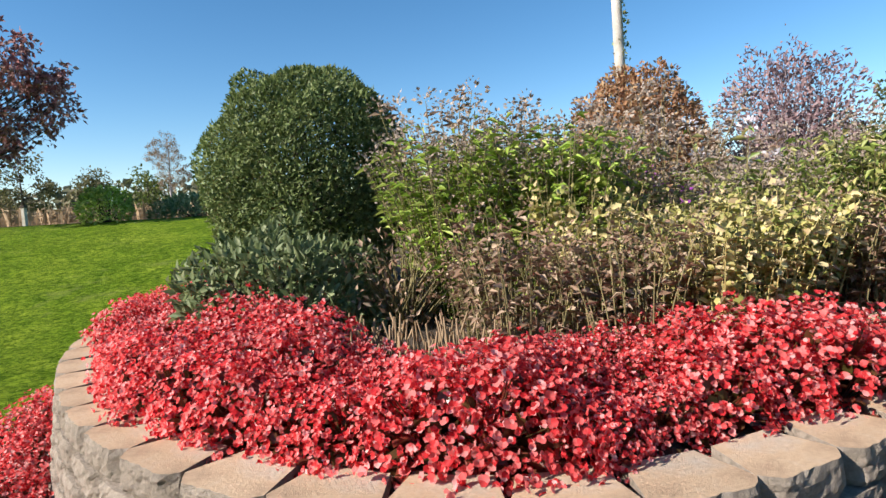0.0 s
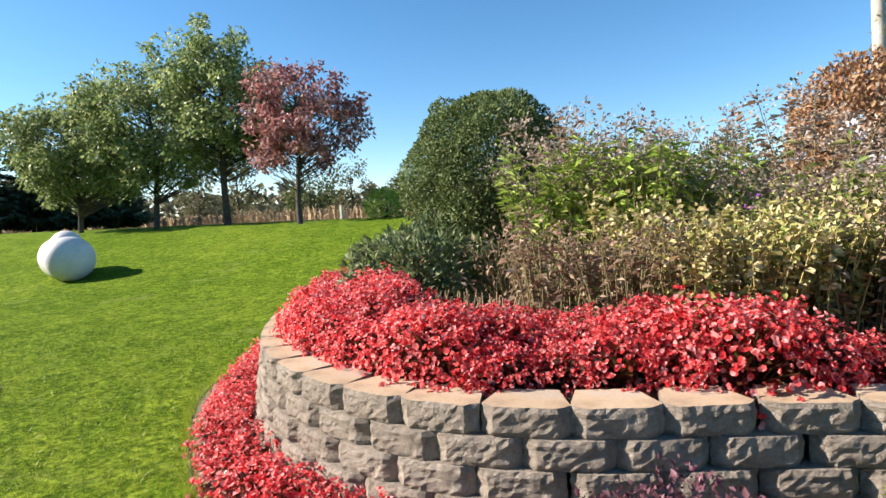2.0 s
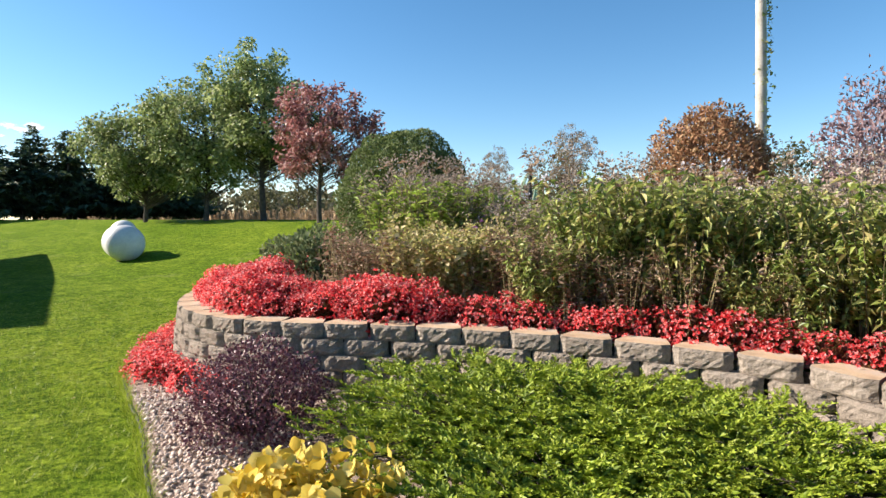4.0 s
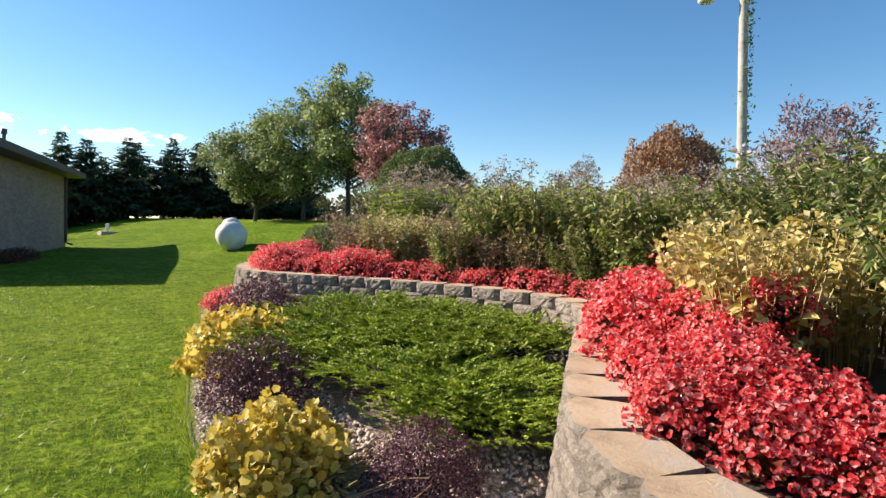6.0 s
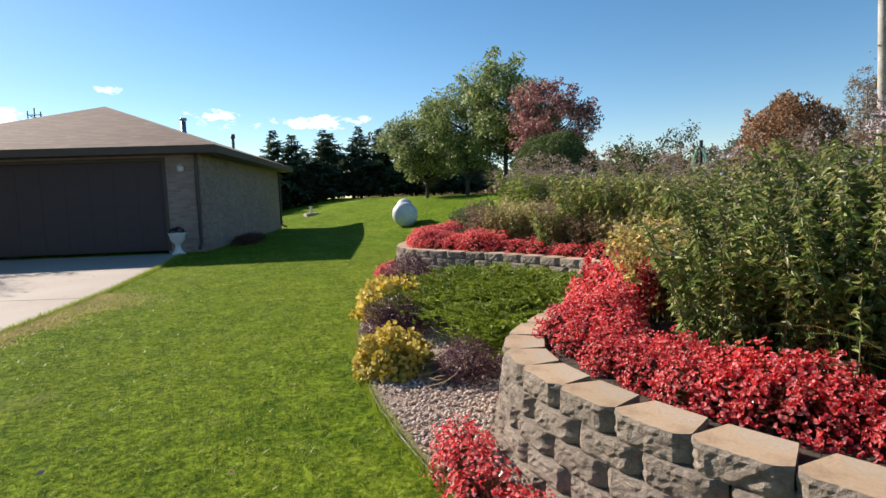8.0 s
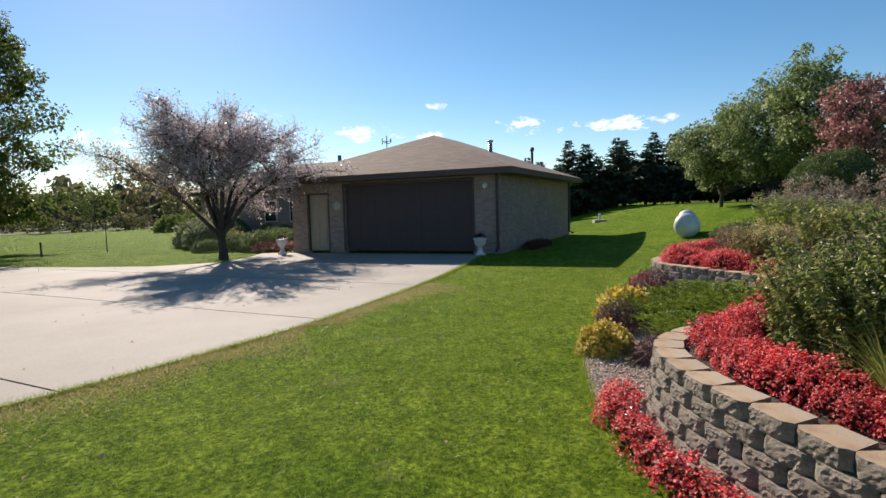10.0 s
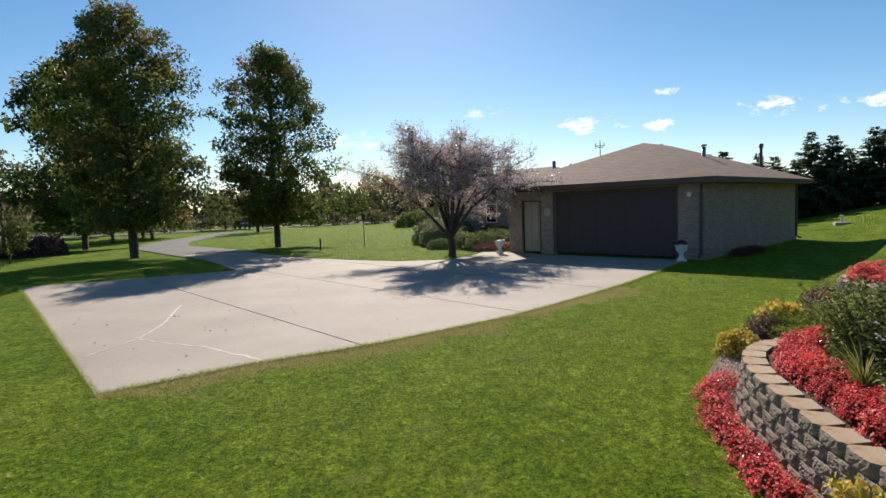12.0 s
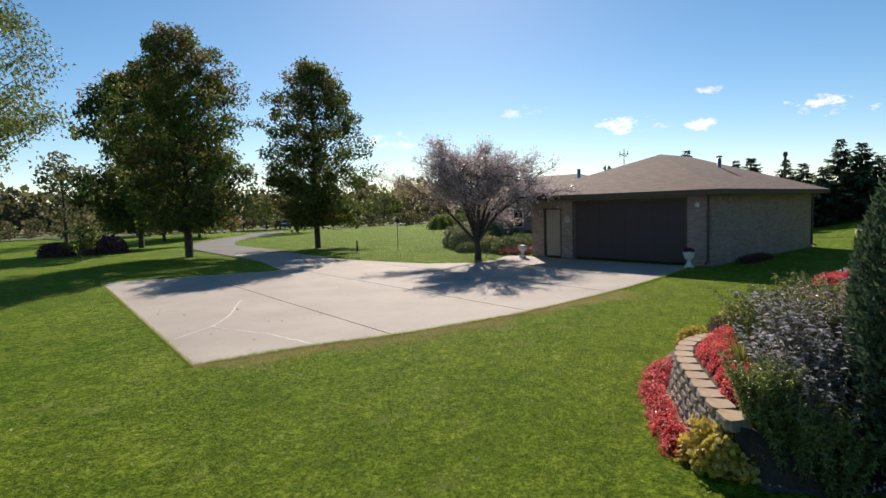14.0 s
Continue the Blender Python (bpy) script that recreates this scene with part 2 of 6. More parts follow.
L_thin = leaf_mat("thin_autumn_leaf", [(0.20, 0.15, 0.09), (0.36, 0.26, 0.17), (0.46, 0.38, 0.27)], 0.6, 0.3, 0.3)
L_deep = leaf_mat("deep_green_leaf", [(0.085, 0.145, 0.032), (0.19, 0.27, 0.06), (0.33, 0.39, 0.125), (0.44, 0.40, 0.17)], 0.45, 0.34, 0.4, 0.5)
L_bright = leaf_mat("bright_green_leaf", [(0.19, 0.31, 0.04), (0.34, 0.48, 0.08), (0.48, 0.56, 0.15)], 0.5, 0.3, 0.25)
L_yellow = leaf_mat("yellowing_leaf", [(0.25, 0.27, 0.07), (0.47, 0.43, 0.15), (0.66, 0.56, 0.31), (0.44, 0.33, 0.18)], 0.6, 0.28, 0.2)
L_straw = leaf_mat("straw_leaf", [(0.42, 0.34, 0.08), (0.66, 0.52, 0.17), (0.78, 0.66, 0.36)], 0.6, 0.3, 0.2)
L_dry = leaf_mat("dry_grass_blade", [(0.40, 0.34, 0.13), (0.52, 0.44, 0.20), (0.58, 0.47, 0.26)], 0.7, 0.55, 0.1)
L_brown = leaf_mat("withered_leaf", [(0.18, 0.10, 0.065), (0.33, 0.215, 0.145), (0.50, 0.39, 0.28)], 0.7, 0.3, 0.25)
L_grey = leaf_mat("seed_fluff", [(0.26, 0.20, 0.155), (0.40, 0.32, 0.26), (0.50, 0.42, 0.35)], 0.9, 0.3, 0.2)
L_rust = leaf_mat("rust_leaf", [(0.22, 0.105, 0.055), (0.36, 0.19, 0.10), (0.42, 0.30, 0.16)], 0.6, 0.25)
L_purple = leaf_mat("purple_twig_leaf", [(0.22, 0.14, 0.15), (0.40, 0.28, 0.29)], 0.6, 0.25)
L_sage = leaf_mat("russian_sage_leaf", [(0.30, 0.31, 0.30), (0.52, 0.51, 0.56), (0.64, 0.62, 0.70)], 0.6, 0.4)
L_crab = leaf_mat("crabapple_leaf", [(0.36, 0.27, 0.27), (0.60, 0.51, 0.51), (0.80, 0.74, 0.75)], 0.38, 0.5, 0.1, 0.8)
L_crab_gold = leaf_mat("crabapple_gold_leaf", [(0.30, 0.22, 0.08), (0.48, 0.38, 0.16), (0.60, 0.50, 0.28)], 0.5, 0.5, 0.15, 0.4)
L_turn = leaf_mat("maple_turning_leaf", [(0.20, 0.11, 0.045), (0.30, 0.19, 0.07), (0.34, 0.27, 0.10)], 0.5, 0.5, 0.25)
L_maple = leaf_mat("maple_leaf", [(0.055, 0.085, 0.02), (0.11, 0.15, 0.035), (0.20, 0.22, 0.06)], 0.5, 0.48, 0.3)
L_far = leaf_mat("far_leaf", [(0.075, 0.095, 0.04), (0.15, 0.15, 0.07), (0.23, 0.20, 0.10)], 0.7, 0.42)
# paler, flatter leaf tones: the haze over the far hill is mixed into the colour
L_haze = leaf_mat("hazed_hill_leaf", [(0.15, 0.16, 0.09), (0.24, 0.22, 0.13), (0.32, 0.27, 0.17)], 0.8, 0.2)
L_corn = leaf_mat("dry_corn_leaf", [(0.30, 0.21, 0.12), (0.45, 0.33, 0.21)], 0.8, 0.2)
L_white = leaf_mat("pale_flower", [(0.55, 0.50, 0.58), (0.75, 0.72, 0.75)], 0.6, 0.3)
L_violet = leaf_mat("violet_flower", [(0.35, 0.06, 0.42), (0.55, 0.15, 0.60)], 0.6, 0.3)
# ---- geometry helpers ----


def link(name, V, F, material, parent=None, label="", smooth=False):
    """A mesh object from vertices and faces that all have the same number of corners, or a list of faces."""
    me = bpy.data.meshes.new(name)
    if isinstance(F, np.ndarray):
        V, F = np.asarray(V, np.float32), F.astype(np.int32)
        k, m = F.shape[1], len(F)
        me.vertices.add(len(V))
        me.vertices.foreach_set("co", V.ravel())
        me.loops.add(m * k)
        me.loops.foreach_set("vertex_index", F.ravel())
        me.polygons.add(m)
        me.polygons.foreach_set("loop_start", np.arange(0, m * k, k, dtype=np.int32))
        me.update(calc_edges=True)
    else:
        me.from_pydata([tuple(v) for v in V], [], [tuple(f) for f in F])
    me.materials.append(material)
    if smooth:
        me.polygons.foreach_set("use_smooth", [True] * len(me.polygons))
    ob = new(name, me)
    if parent:
        ob.parent = parent
    if label:
        tagged(ob, label)
    return ob


def part(name, bm, material, parent=None, label="", smooth=False):
    me = bpy.data.meshes.new(name)
    bm.to_mesh(me)
    bm.free()
    me.materials.append(material)
    if smooth:
        me.polygons.foreach_set("use_smooth", [True] * len(me.polygons))
    ob = new(name, me)
    if parent:
        ob.parent = parent
    if label:
        tagged(ob, label)
    return ob


def thing(name, m, label, category, group="", kind=""):
    ob = new(name)
    ob.matrix_world = m
    return tagged(ob, label, category, group, kind)


def box(bm, x0, x1, y0, y1, z0, z1, bevel=0.0):
    r = bmesh.ops.create_cube(bm, size=1.0, matrix=Matrix.Translation(((x0 + x1) / 2, (y0 + y1) / 2, (z0 + z1) / 2)) @ Matrix.Diagonal((x1 - x0, y1 - y0, z1 - z0, 1)))
    if bevel:
        es = {e for v in r["verts"] for e in v.link_edges}
        bmesh.ops.bevel(bm, geom=list(es), offset=bevel, segments=2, affect="EDGES")
    return bm


def boxed(*a, bevel=0.0):
    return box(bmesh.new(), *a, bevel=bevel)


def lathe(profile, n=24):
    """A turned shape: profile of (radius, z)."""
    bm = bmesh.new()
    rings = []
    for r, z in profile:
        rings.append([bm.verts.new((r * math.cos(2 * math.pi * i / n), r * math.sin(2 * math.pi * i / n), z)) for i in range(n)])
    for a, b in zip(rings, rings[1:]):
        for i in range(n):
            bm.faces.new((a[i], a[(i + 1) % n], b[(i + 1) % n], b[i]))
    bm.faces.new(rings[0][::-1])
    bm.faces.new(rings[-1])
    return bm


def tubes(paths, sides=6):
    """Tapered tubes: each path is (points (n,3), radii (n,)). Gives vertices and quads."""
    VV, FF, base = [], [], 0
    ang = np.arange(sides) * 2 * np.pi / sides
    for pts, rad in paths:
        pts, rad = np.asarray(pts, float), np.asarray(rad, float)
        d = np.gradient(pts, axis=0)
        d /= np.linalg.norm(d, axis=1)[:, None] + 1e-9
        ref = np.where(np.abs(d[:, 2:3]) > 0.9, [[1.0, 0, 0]], [[0, 0, 1.0]])
        a = np.cross(d, ref)
        a /= np.linalg.norm(a, axis=1)[:, None] + 1e-9
        b = np.cross(d, a)
        ring = pts[:, None] + rad[:, None, None] * (np.cos(ang)[None, :, None] * a[:, None] + np.sin(ang)[None, :, None] * b[:, None])
        VV.append(ring.reshape(-1, 3))
        n = len(pts)
        i, j = np.meshgrid(np.arange(n - 1), np.arange(sides), indexing="ij")
        i, j = i.ravel(), j.ravel()
        k = (j + 1) % sides
        FF.append(np.stack([i * sides + j, i * sides + k, (i + 1) * sides + k, (i + 1) * sides + j], 1) + base)
        base += n * sides
    return np.concatenate(VV), np.concatenate(FF)


def unit(v):
    return v / (np.linalg.norm(v, axis=-1, keepdims=True) + 1e-9)


def leaves(P, A, N, size, width=0.5, fold=0.12, droop=0.1, rounded=False):
    """A leaf at each point P along A with its face towards N. Gives vertices and triangles or quads."""
    n = len(P)
    A = unit(A)
    N = unit(N - A * np.sum(A * N, 1)[:, None])
    S = np.cross(A, N)
    size = np.broadcast_to(np.asarray(size, float), (n,))[:, None, None]
    if rounded:
        t = np.array([(0, 0, 0), (0.33, 0.47, fold), (0.84, 0.40, fold), (1.02, 0, -droop), (0.84, -0.40, fold), (0.33, -0.47, fold)])
        f = np.array([(0, 1, 2, 3), (0, 3, 4, 5)])
    else:
        t = np.array([(0, 0, 0), (0.42, 0.5, fold), (1, 0, -droop), (0.42, -0.5, fold)])
        f = np.array([(0, 1, 2), (0, 2, 3)])
    t = t * (1, 2 * width if rounded else width * 1.0, 1)
    V = P[:, None] + size * (t[None, :, 0:1] * A[:, None] + t[None, :, 1:2] * S[:, None] + t[None, :, 2:3] * N[:, None])
    F = f[None] + (np.arange(n) * len(t))[:, None, None]
    return V.reshape(-1, 3), F.reshape(-1, f.shape[1])


def ball_dirs(rng, n, low=-1.0):
    z = rng.uniform(low, 1, n)
    a = rng.uniform(0, 2 * np.pi, n)
    r = np.sqrt(1 - z * z)
    return np.stack([r * np.cos(a), r * np.sin(a), z], 1)


def smooth01(a, b, v):
    t = np.clip((np.asarray(v, float) - a) / (b - a), 0, 1)
    return t * t * (3 - 2 * t)


def catmull(ctrl, step):
    """A smooth line through the control points, sampled at even steps."""
    c = np.asarray(ctrl, float)
    c = np.vstack([2 * c[0] - c[1], c, 2 * c[-1] - c[-2]])
    out = []
    for i in range(1, len(c) - 2):
        t = np.linspace(0, 1, 40, endpoint=False)[:, None]
        p0, p1, p2, p3 = c[i - 1], c[i], c[i + 1], c[i + 2]
        out.append(0.5 * (2 * p1 + (p2 - p0) * t + (2 * p0 - 5 * p1 + 4 * p2 - p3) * t ** 2 + (3 * p1 - p0 - 3 * p2 + p3) * t ** 3))
    out.append(c[-2][None])
    p = np.vstack(out)
    s = np.r_[0, np.cumsum(np.linalg.norm(np.diff(p, axis=0), axis=1))]
    n = int(s[-1] / step)
    q = np.arange(n + 1) * step
    return np.stack([np.interp(q, s, p[:, i]) for i in range(p.shape[1])], 1)


# ---- the ground ----
LAWN = -0.075


def gz(x, y):
    """Height of the lawn: level round the drive, rising to the north, falling a little to the south."""
    x, y = np.asarray(x, float), np.asarray(y, float)
    up = 1.22 * smooth01(3.0, 12.0, y + 0.10 * np.maximum(0, -x - 4)) * (1 - 0.55 * smooth01(9, 30, x))
    down = -0.5 * (1 - smooth01(-60, -18, y))
    return LAWN + up + down


def ground_sheet():
    g = np.sinh(np.linspace(-5.6, 5.6, 151)) / np.sinh(5.6) * 1600
    X, Y = np.meshgrid(g + 2, g, indexing="ij")
    Z = gz(X, Y)
    far = np.hypot(X, Y)
    Z = np.where(far > 200, Z + 0.0 * far, Z)
    V = np.stack([X, Y, Z], -1).reshape(-1, 3)
    n = len(g)
    i, j = np.meshgrid(np.arange(n - 1), np.arange(n - 1), indexing="ij")
    i, j = i.ravel(), j.ravel()
    F = np.stack([i * n + j, (i + 1) * n + j, (i + 1) * n + j + 1, i * n + j + 1], 1)
    return tagged(link("ground", V, F, M_lawn, smooth=True), "mown green lawn rising gently to the north", "lawn", kind="structure")


ground = ground_sheet()

# ---- the garden wall ----
WALL = catmull([(-2.75, 3.9), (-2.62, 2.9), (-2.2, 2.1), (-1.55, 1.36), (-0.86, 0.89), (-0.17, 0.73), (0.45, 0.86), (1.2, 1.28), (2.0, 1.6), (2.8, 1.78), (3.35, 1.75), (3.85, 1.38), (4.35, 0.66), (4.95, -0.2),
                (5.35, -0.62), (5.85, -0.8), (6.5, -0.77), (7.2, -0.58), (8.0, -0.31), (8.66, -0.02)], 0.01)
WALL_TOP = 0.42
COURSE, PITCH = 0.102, 0.302


def wall_at(s):
    """Point, way along, and way inward of the wall's top front edge at s metres from its north-west end."""
    i = min(max(int(s / 0.01), 3), len(WALL) - 4)
    t = WALL[i + 3] - WALL[i - 3]
    t = t / np.linalg.norm(t)
    return WALL[i], t, np.array([-t[1], t[0]])


WALL_LEN = (len(WALL) - 1) * 0.01


def block_mesh(seed, cap):
    """One split-face block: its front edge at y = 0, tapering to the back, with a hewn face and worn edges."""
    rng = np.random.default_rng(seed)
    w, d, h = 0.148, 0.21, COURSE - 0.003
    nx, nz = 15, 7
    V, F = [], []
    for k in range(nz):
        for i in range(nx):
            u, v = i / (nx - 1) * 2 - 1, k / (nz - 1)
            edge = 0.040 * (max(0, abs(u) - 0.68) / 0.32) ** 1.3 + (0.007 if k in (0, nz - 1) else 0)
            y = edge + 0.006 * noise.noise((u * 2.3 + seed, v * 1.6, seed * 1.7)) + 0.004 * noise.noise((u * 7.0 + seed, v * 4.0, seed * 2.3)) + rng.uniform(-0.0038, 0.0038)
            V.append((u * w + rng.uniform(-0.003, 0.003), y if 0 < k < nz - 1 else edge + 0.005 * noise.noise((u * 5.0 + seed, v * 3, 1.0)) + rng.uniform(-0.004, 0.004), v * h))
    for k in range(nz - 1):
        for i in range(nx - 1):
            a = k * nx + i
            F.append((a, a + 1, a + nx + 1, a + nx))
    b = len(V)
    for z in (0, h):
        V += [(-w * 0.70, d, z), (w * 0.70, d, z)]
    top = [(nz - 1) * nx + i for i in range(nx)]
    F.append(tuple(top + [b + 3, b + 2]))
    F.append(tuple(list(range(nx))[::-1] + [b, b + 1]))
    F.append(tuple([nx * k for k in range(nz)][::-1] + [b, b + 2][::1])[::-1])
    F.append(tuple([nx * k + nx - 1 for k in range(nz)] + [b + 3, b + 1])[::-1])
    F.append((b, b + 2, b + 3, b + 1))
    me = bpy.data.meshes.new("block")
    me.from_pydata(V, [], F)
    me.materials.append(M_block)
    me.materials.append(M_blocktop)
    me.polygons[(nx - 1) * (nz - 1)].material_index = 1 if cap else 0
    bm = bmesh.new()
    bm.from_mesh(me)
    bmesh.ops.recalc_face_normals(bm, faces=bm.faces)
    bm.to_mesh(me)
    bm.free()
    return me


def build_wall():
    wall = thing("wall_garden", Matrix.Identity(4), "curved dry-laid retaining wall of tan split-face concrete blocks", "retaining wall", kind="structure")
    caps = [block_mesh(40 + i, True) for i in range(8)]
    lower = [block_mesh(50 + i, False) for i in range(8)]
    rng = random.Random(3)
    for c in range(5):
        s = 0.16 + (c % 2) * PITCH / 2
        while s < WALL_LEN - 0.12:
            p, t, inward = wall_at(s)
            out = -0.013 * c
            m = Matrix.Translation((p[0] + inward[0] * out, p[1] + inward[1] * out, WALL_TOP - COURSE * (c + 1))) @ Matrix.Rotation(math.atan2(t[1], t[0]) + rng.uniform(-0.02, 0.02), 4, "Z")
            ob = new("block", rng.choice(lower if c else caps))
            ob.parent = wall
            ob.matrix_local = m
            s += PITCH * rng.uniform(0.99, 1.01)
    # a soil-coloured sheet added behind the blocks, out of sight, keeps light from passing the joints
    V, F = [], []
    for i in range(0, len(WALL), 10):
        p, t, inward = wall_at(i * 0.01)
        for off, z in ((0.085, LAWN - 0.1), (0.085, WALL_TOP - 0.05)):
            V.append((p[0] + inward[0] * off, p[1] + inward[1] * off, z))
    for i in range(len(V) // 2 - 1):
        F.append((2 * i, 2 * i + 2, 2 * i + 3, 2 * i + 1))
    link("backfill", V, F, M_soil, wall, "unseen dark sheet that blocks light behind the blocks")


build_wall()


def soil_z(x, y):
    """Height of the raised bed: level with the wall, falling away at its open east end."""
    fall = float(smooth01(7.6, 8.3, x + 0.1 * (y - 0.3)) * smooth01(0.32, 0.75, y + 0.31 - 0.44 * (x - 8.0)))
    return max((WALL_TOP + 0.02) * (1 - fall) + (LAWN - 0.03) * fall, float(gz(x, y)) + 0.02 - 0.06 * fall)


def bed_soil():
    """The raised bed: earth level with the wall's top course, running up into the rising lawn behind."""
    V, F = [], []
    cols = 16
    idx = list(range(0, len(WALL), 8))
    for i in idx:
        p, t, inward = wall_at(i * 0.01)
        bx = -2.6 + (p[0] + 2.75) / 11.55 * 11.2
        back = np.array([bx, 8.6 - 0.035 * (bx - 2) ** 2 * (1.0 if bx < 2 else 2.2)])
        a = p + inward * 0.09
        for k in range(cols):
            f = k / (cols - 1)
            q = a * (1 - f) + back * f
            z = soil_z(*q) - 0.06 * (1 - float(smooth01(0, 0.25, f))) + 0.02 * noise.noise((q[0] * 3, q[1] * 3, 0))
            V.append((q[0], q[1], z))
    # the open east end slopes down to the lawn
    p, t, inward = wall_at(idx[-1] * 0.01)
    for k in range(cols):
        q = V[-cols]
        V.append((q[0] + t[0] * 0.02 + 0.16 * min(k, 3) / 3, q[1] + t[1] * 0.02, min(q[2], LAWN) - 0.04))
    for i in range(len(idx)):
        for k in range(cols - 1):
            a = i * cols + k
            F.append((a, a + cols, a + cols + 1, a + 1))
    return tagged(link("ground_bed", V, F, M_soil, smooth=True), "dark mulched soil of the raised flower bed", "soil", kind="structure")


bed = bed_soil()


# ---- the drive ----
DRIVE_Z = -0.062
DRIVE = [(8.45, -7.42), (6.9, -6.75), (5.4, -5.8), (3.8, -5.05), (2.2, -4.4), (-1.5, -3.45), (-4.9, -2.85), (-8.05, -2.45), (-10.9, -10.9), (-9.0, -10.6), (-7.2, -10.75), (-6.3, -12.5), (-6.5, -15.0), (-7.2, -18.5), (-10.2, -25.0),
         (-7.5, -26.2), (-5.2, -21.5), (-2.4, -16.9), (0.2, -18.6), (2.9, -20.4)]


def clip_poly(poly, n, c):
    out = []
    for a, b in zip(poly, poly[1:] + poly[:1]):
        da, db = a[0] * n[0] + a[1] * n[1] - c, b[0] * n[0] + b[1] * n[1] - c
        if da >= 0:
            out.append(a)
        if da * db < 0:
            f = da / (da - db)
            out.append((a[0] + f * (b[0] - a[0]), a[1] + f * (b[1] - a[1])))
    return out


def slab(poly, z, thick, material, parent, name="slab"):
    bm = bmesh.new()
    f = bm.faces.new([bm.verts.new((x, y, z)) for x, y in poly])
    if f.normal.z < 0 or f.calc_area() and sum((a[0] * b[1] - b[0] * a[1]) for a, b in zip(poly, poly[1:] + poly[:1])) < 0:
        f.normal_flip()
    r = bmesh.ops.extrude_face_region(bm, geom=[f])
    bmesh.ops.translate(bm, verts=[v for v in r["geom"] if isinstance(v, bmesh.types.BMVert)], vec=(0, 0, -thick))
    bmesh.ops.recalc_face_normals(bm, faces=bm.faces)
    bmesh.ops.triangulate(bm, faces=bm.faces)
    return part(name, bm, material, parent)


def build_drive():
    drive = thing("road_drive", Matrix.Identity(4), "pale concrete drive with joints and filled cracks", "driveway", kind="structure")
    d = np.array([-0.38, -0.925])
    nrm = (d[1], -d[0])
    cuts = [5.4 * nrm[0] - 5.8 * nrm[1], 2.2 * nrm[0] - 4.4 * nrm[1], -1.2 * nrm[0] - 3.5 * nrm[1], -4.6 * nrm[0] - 2.9 * nrm[1]]
    cuts.sort()
    edges = [-99] + cuts + [99]
    for a, b in zip(edges, edges[1:]):
        poly = clip_poly(DRIVE, nrm, a + 0.014)
        poly = clip_poly(poly, (-nrm[0], -nrm[1]), -(b - 0.014))
        if len(poly) > 2:
            slab(poly, DRIVE_Z, 0.12, M_concrete, drive)
    for pts in ([(7.4, -9.43), (6.8, -9.62), (6.22, -9.84), (5.2, -10.6), (4.4, -11.4), (3.65, -12.1)], [(6.3, -9.87), (6.36, -9.0), (6.33, -8.13), (6.45, -7.4), (6.58, -6.66)]):
        p = catmull([(x, y, DRIVE_Z + 0.003) for x, y in pts], 0.06)
        p[:, 0] += np.array([0.05 * noise.noise((q[0] * 4, q[1] * 4, 0)) for q in p])
        wdt = np.array([0.012 + 0.014 * abs(noise.noise((q[0] * 3, q[1] * 3, 5))) for q in p])
        t = unit(np.gradient(p, axis=0))
        side = np.stack([-t[:, 1], t[:, 0], 0 * t[:, 0]], 1)
        V = np.concatenate([p - side * wdt[:, None], p + side * wdt[:, None]])
        n = len(p)
        i = np.arange(n - 1)
        link("crack_filler", V, np.stack([i, i + 1, n + i + 1, n + i], 1), M_seal, drive, "white filler in a crack")
    return drive


build_drive()


def strip(name, ctrl, width, z, material, label, category, step=1.0):
    p = catmull(ctrl, step)
    t = unit(np.gradient(p, axis=0))
    side = np.stack([-t[:, 1], t[:, 0]], 1) * width / 2
    zz = gz(p[:, 0], p[:, 1]) + z
    V = np.concatenate([np.c_[p - side, zz], np.c_[p + side, zz]])
    n = len(p)
    i = np.arange(n - 1)
    return tagged(link(name, V, np.stack([i, i + 1, n + i + 1, n + i], 1)[:, ::-1], material), label, category, kind="structure")


strip("road_lane", [(-8.4, -24.5), (-11.5, -31), (-16.5, -40), (-26, -50), (-44, -62)], 3.6, 0.035, M_asphalt, "grey asphalt lane curving away over the lawn", "lane")
strip("road", [(-150, -20), (-90, -52), (-40, -80), (20, -112), (120, -160)], 6.5, 0.10, M_asphalt, "distant grey asphalt road", "road", 4.0)


# ---- the garage and house ----
GARAGE = Matrix.Translation((-8.3, -1.9, 0)) @ Matrix.Rotation(math.atan2(0.952, 0.305), 4, "Z")


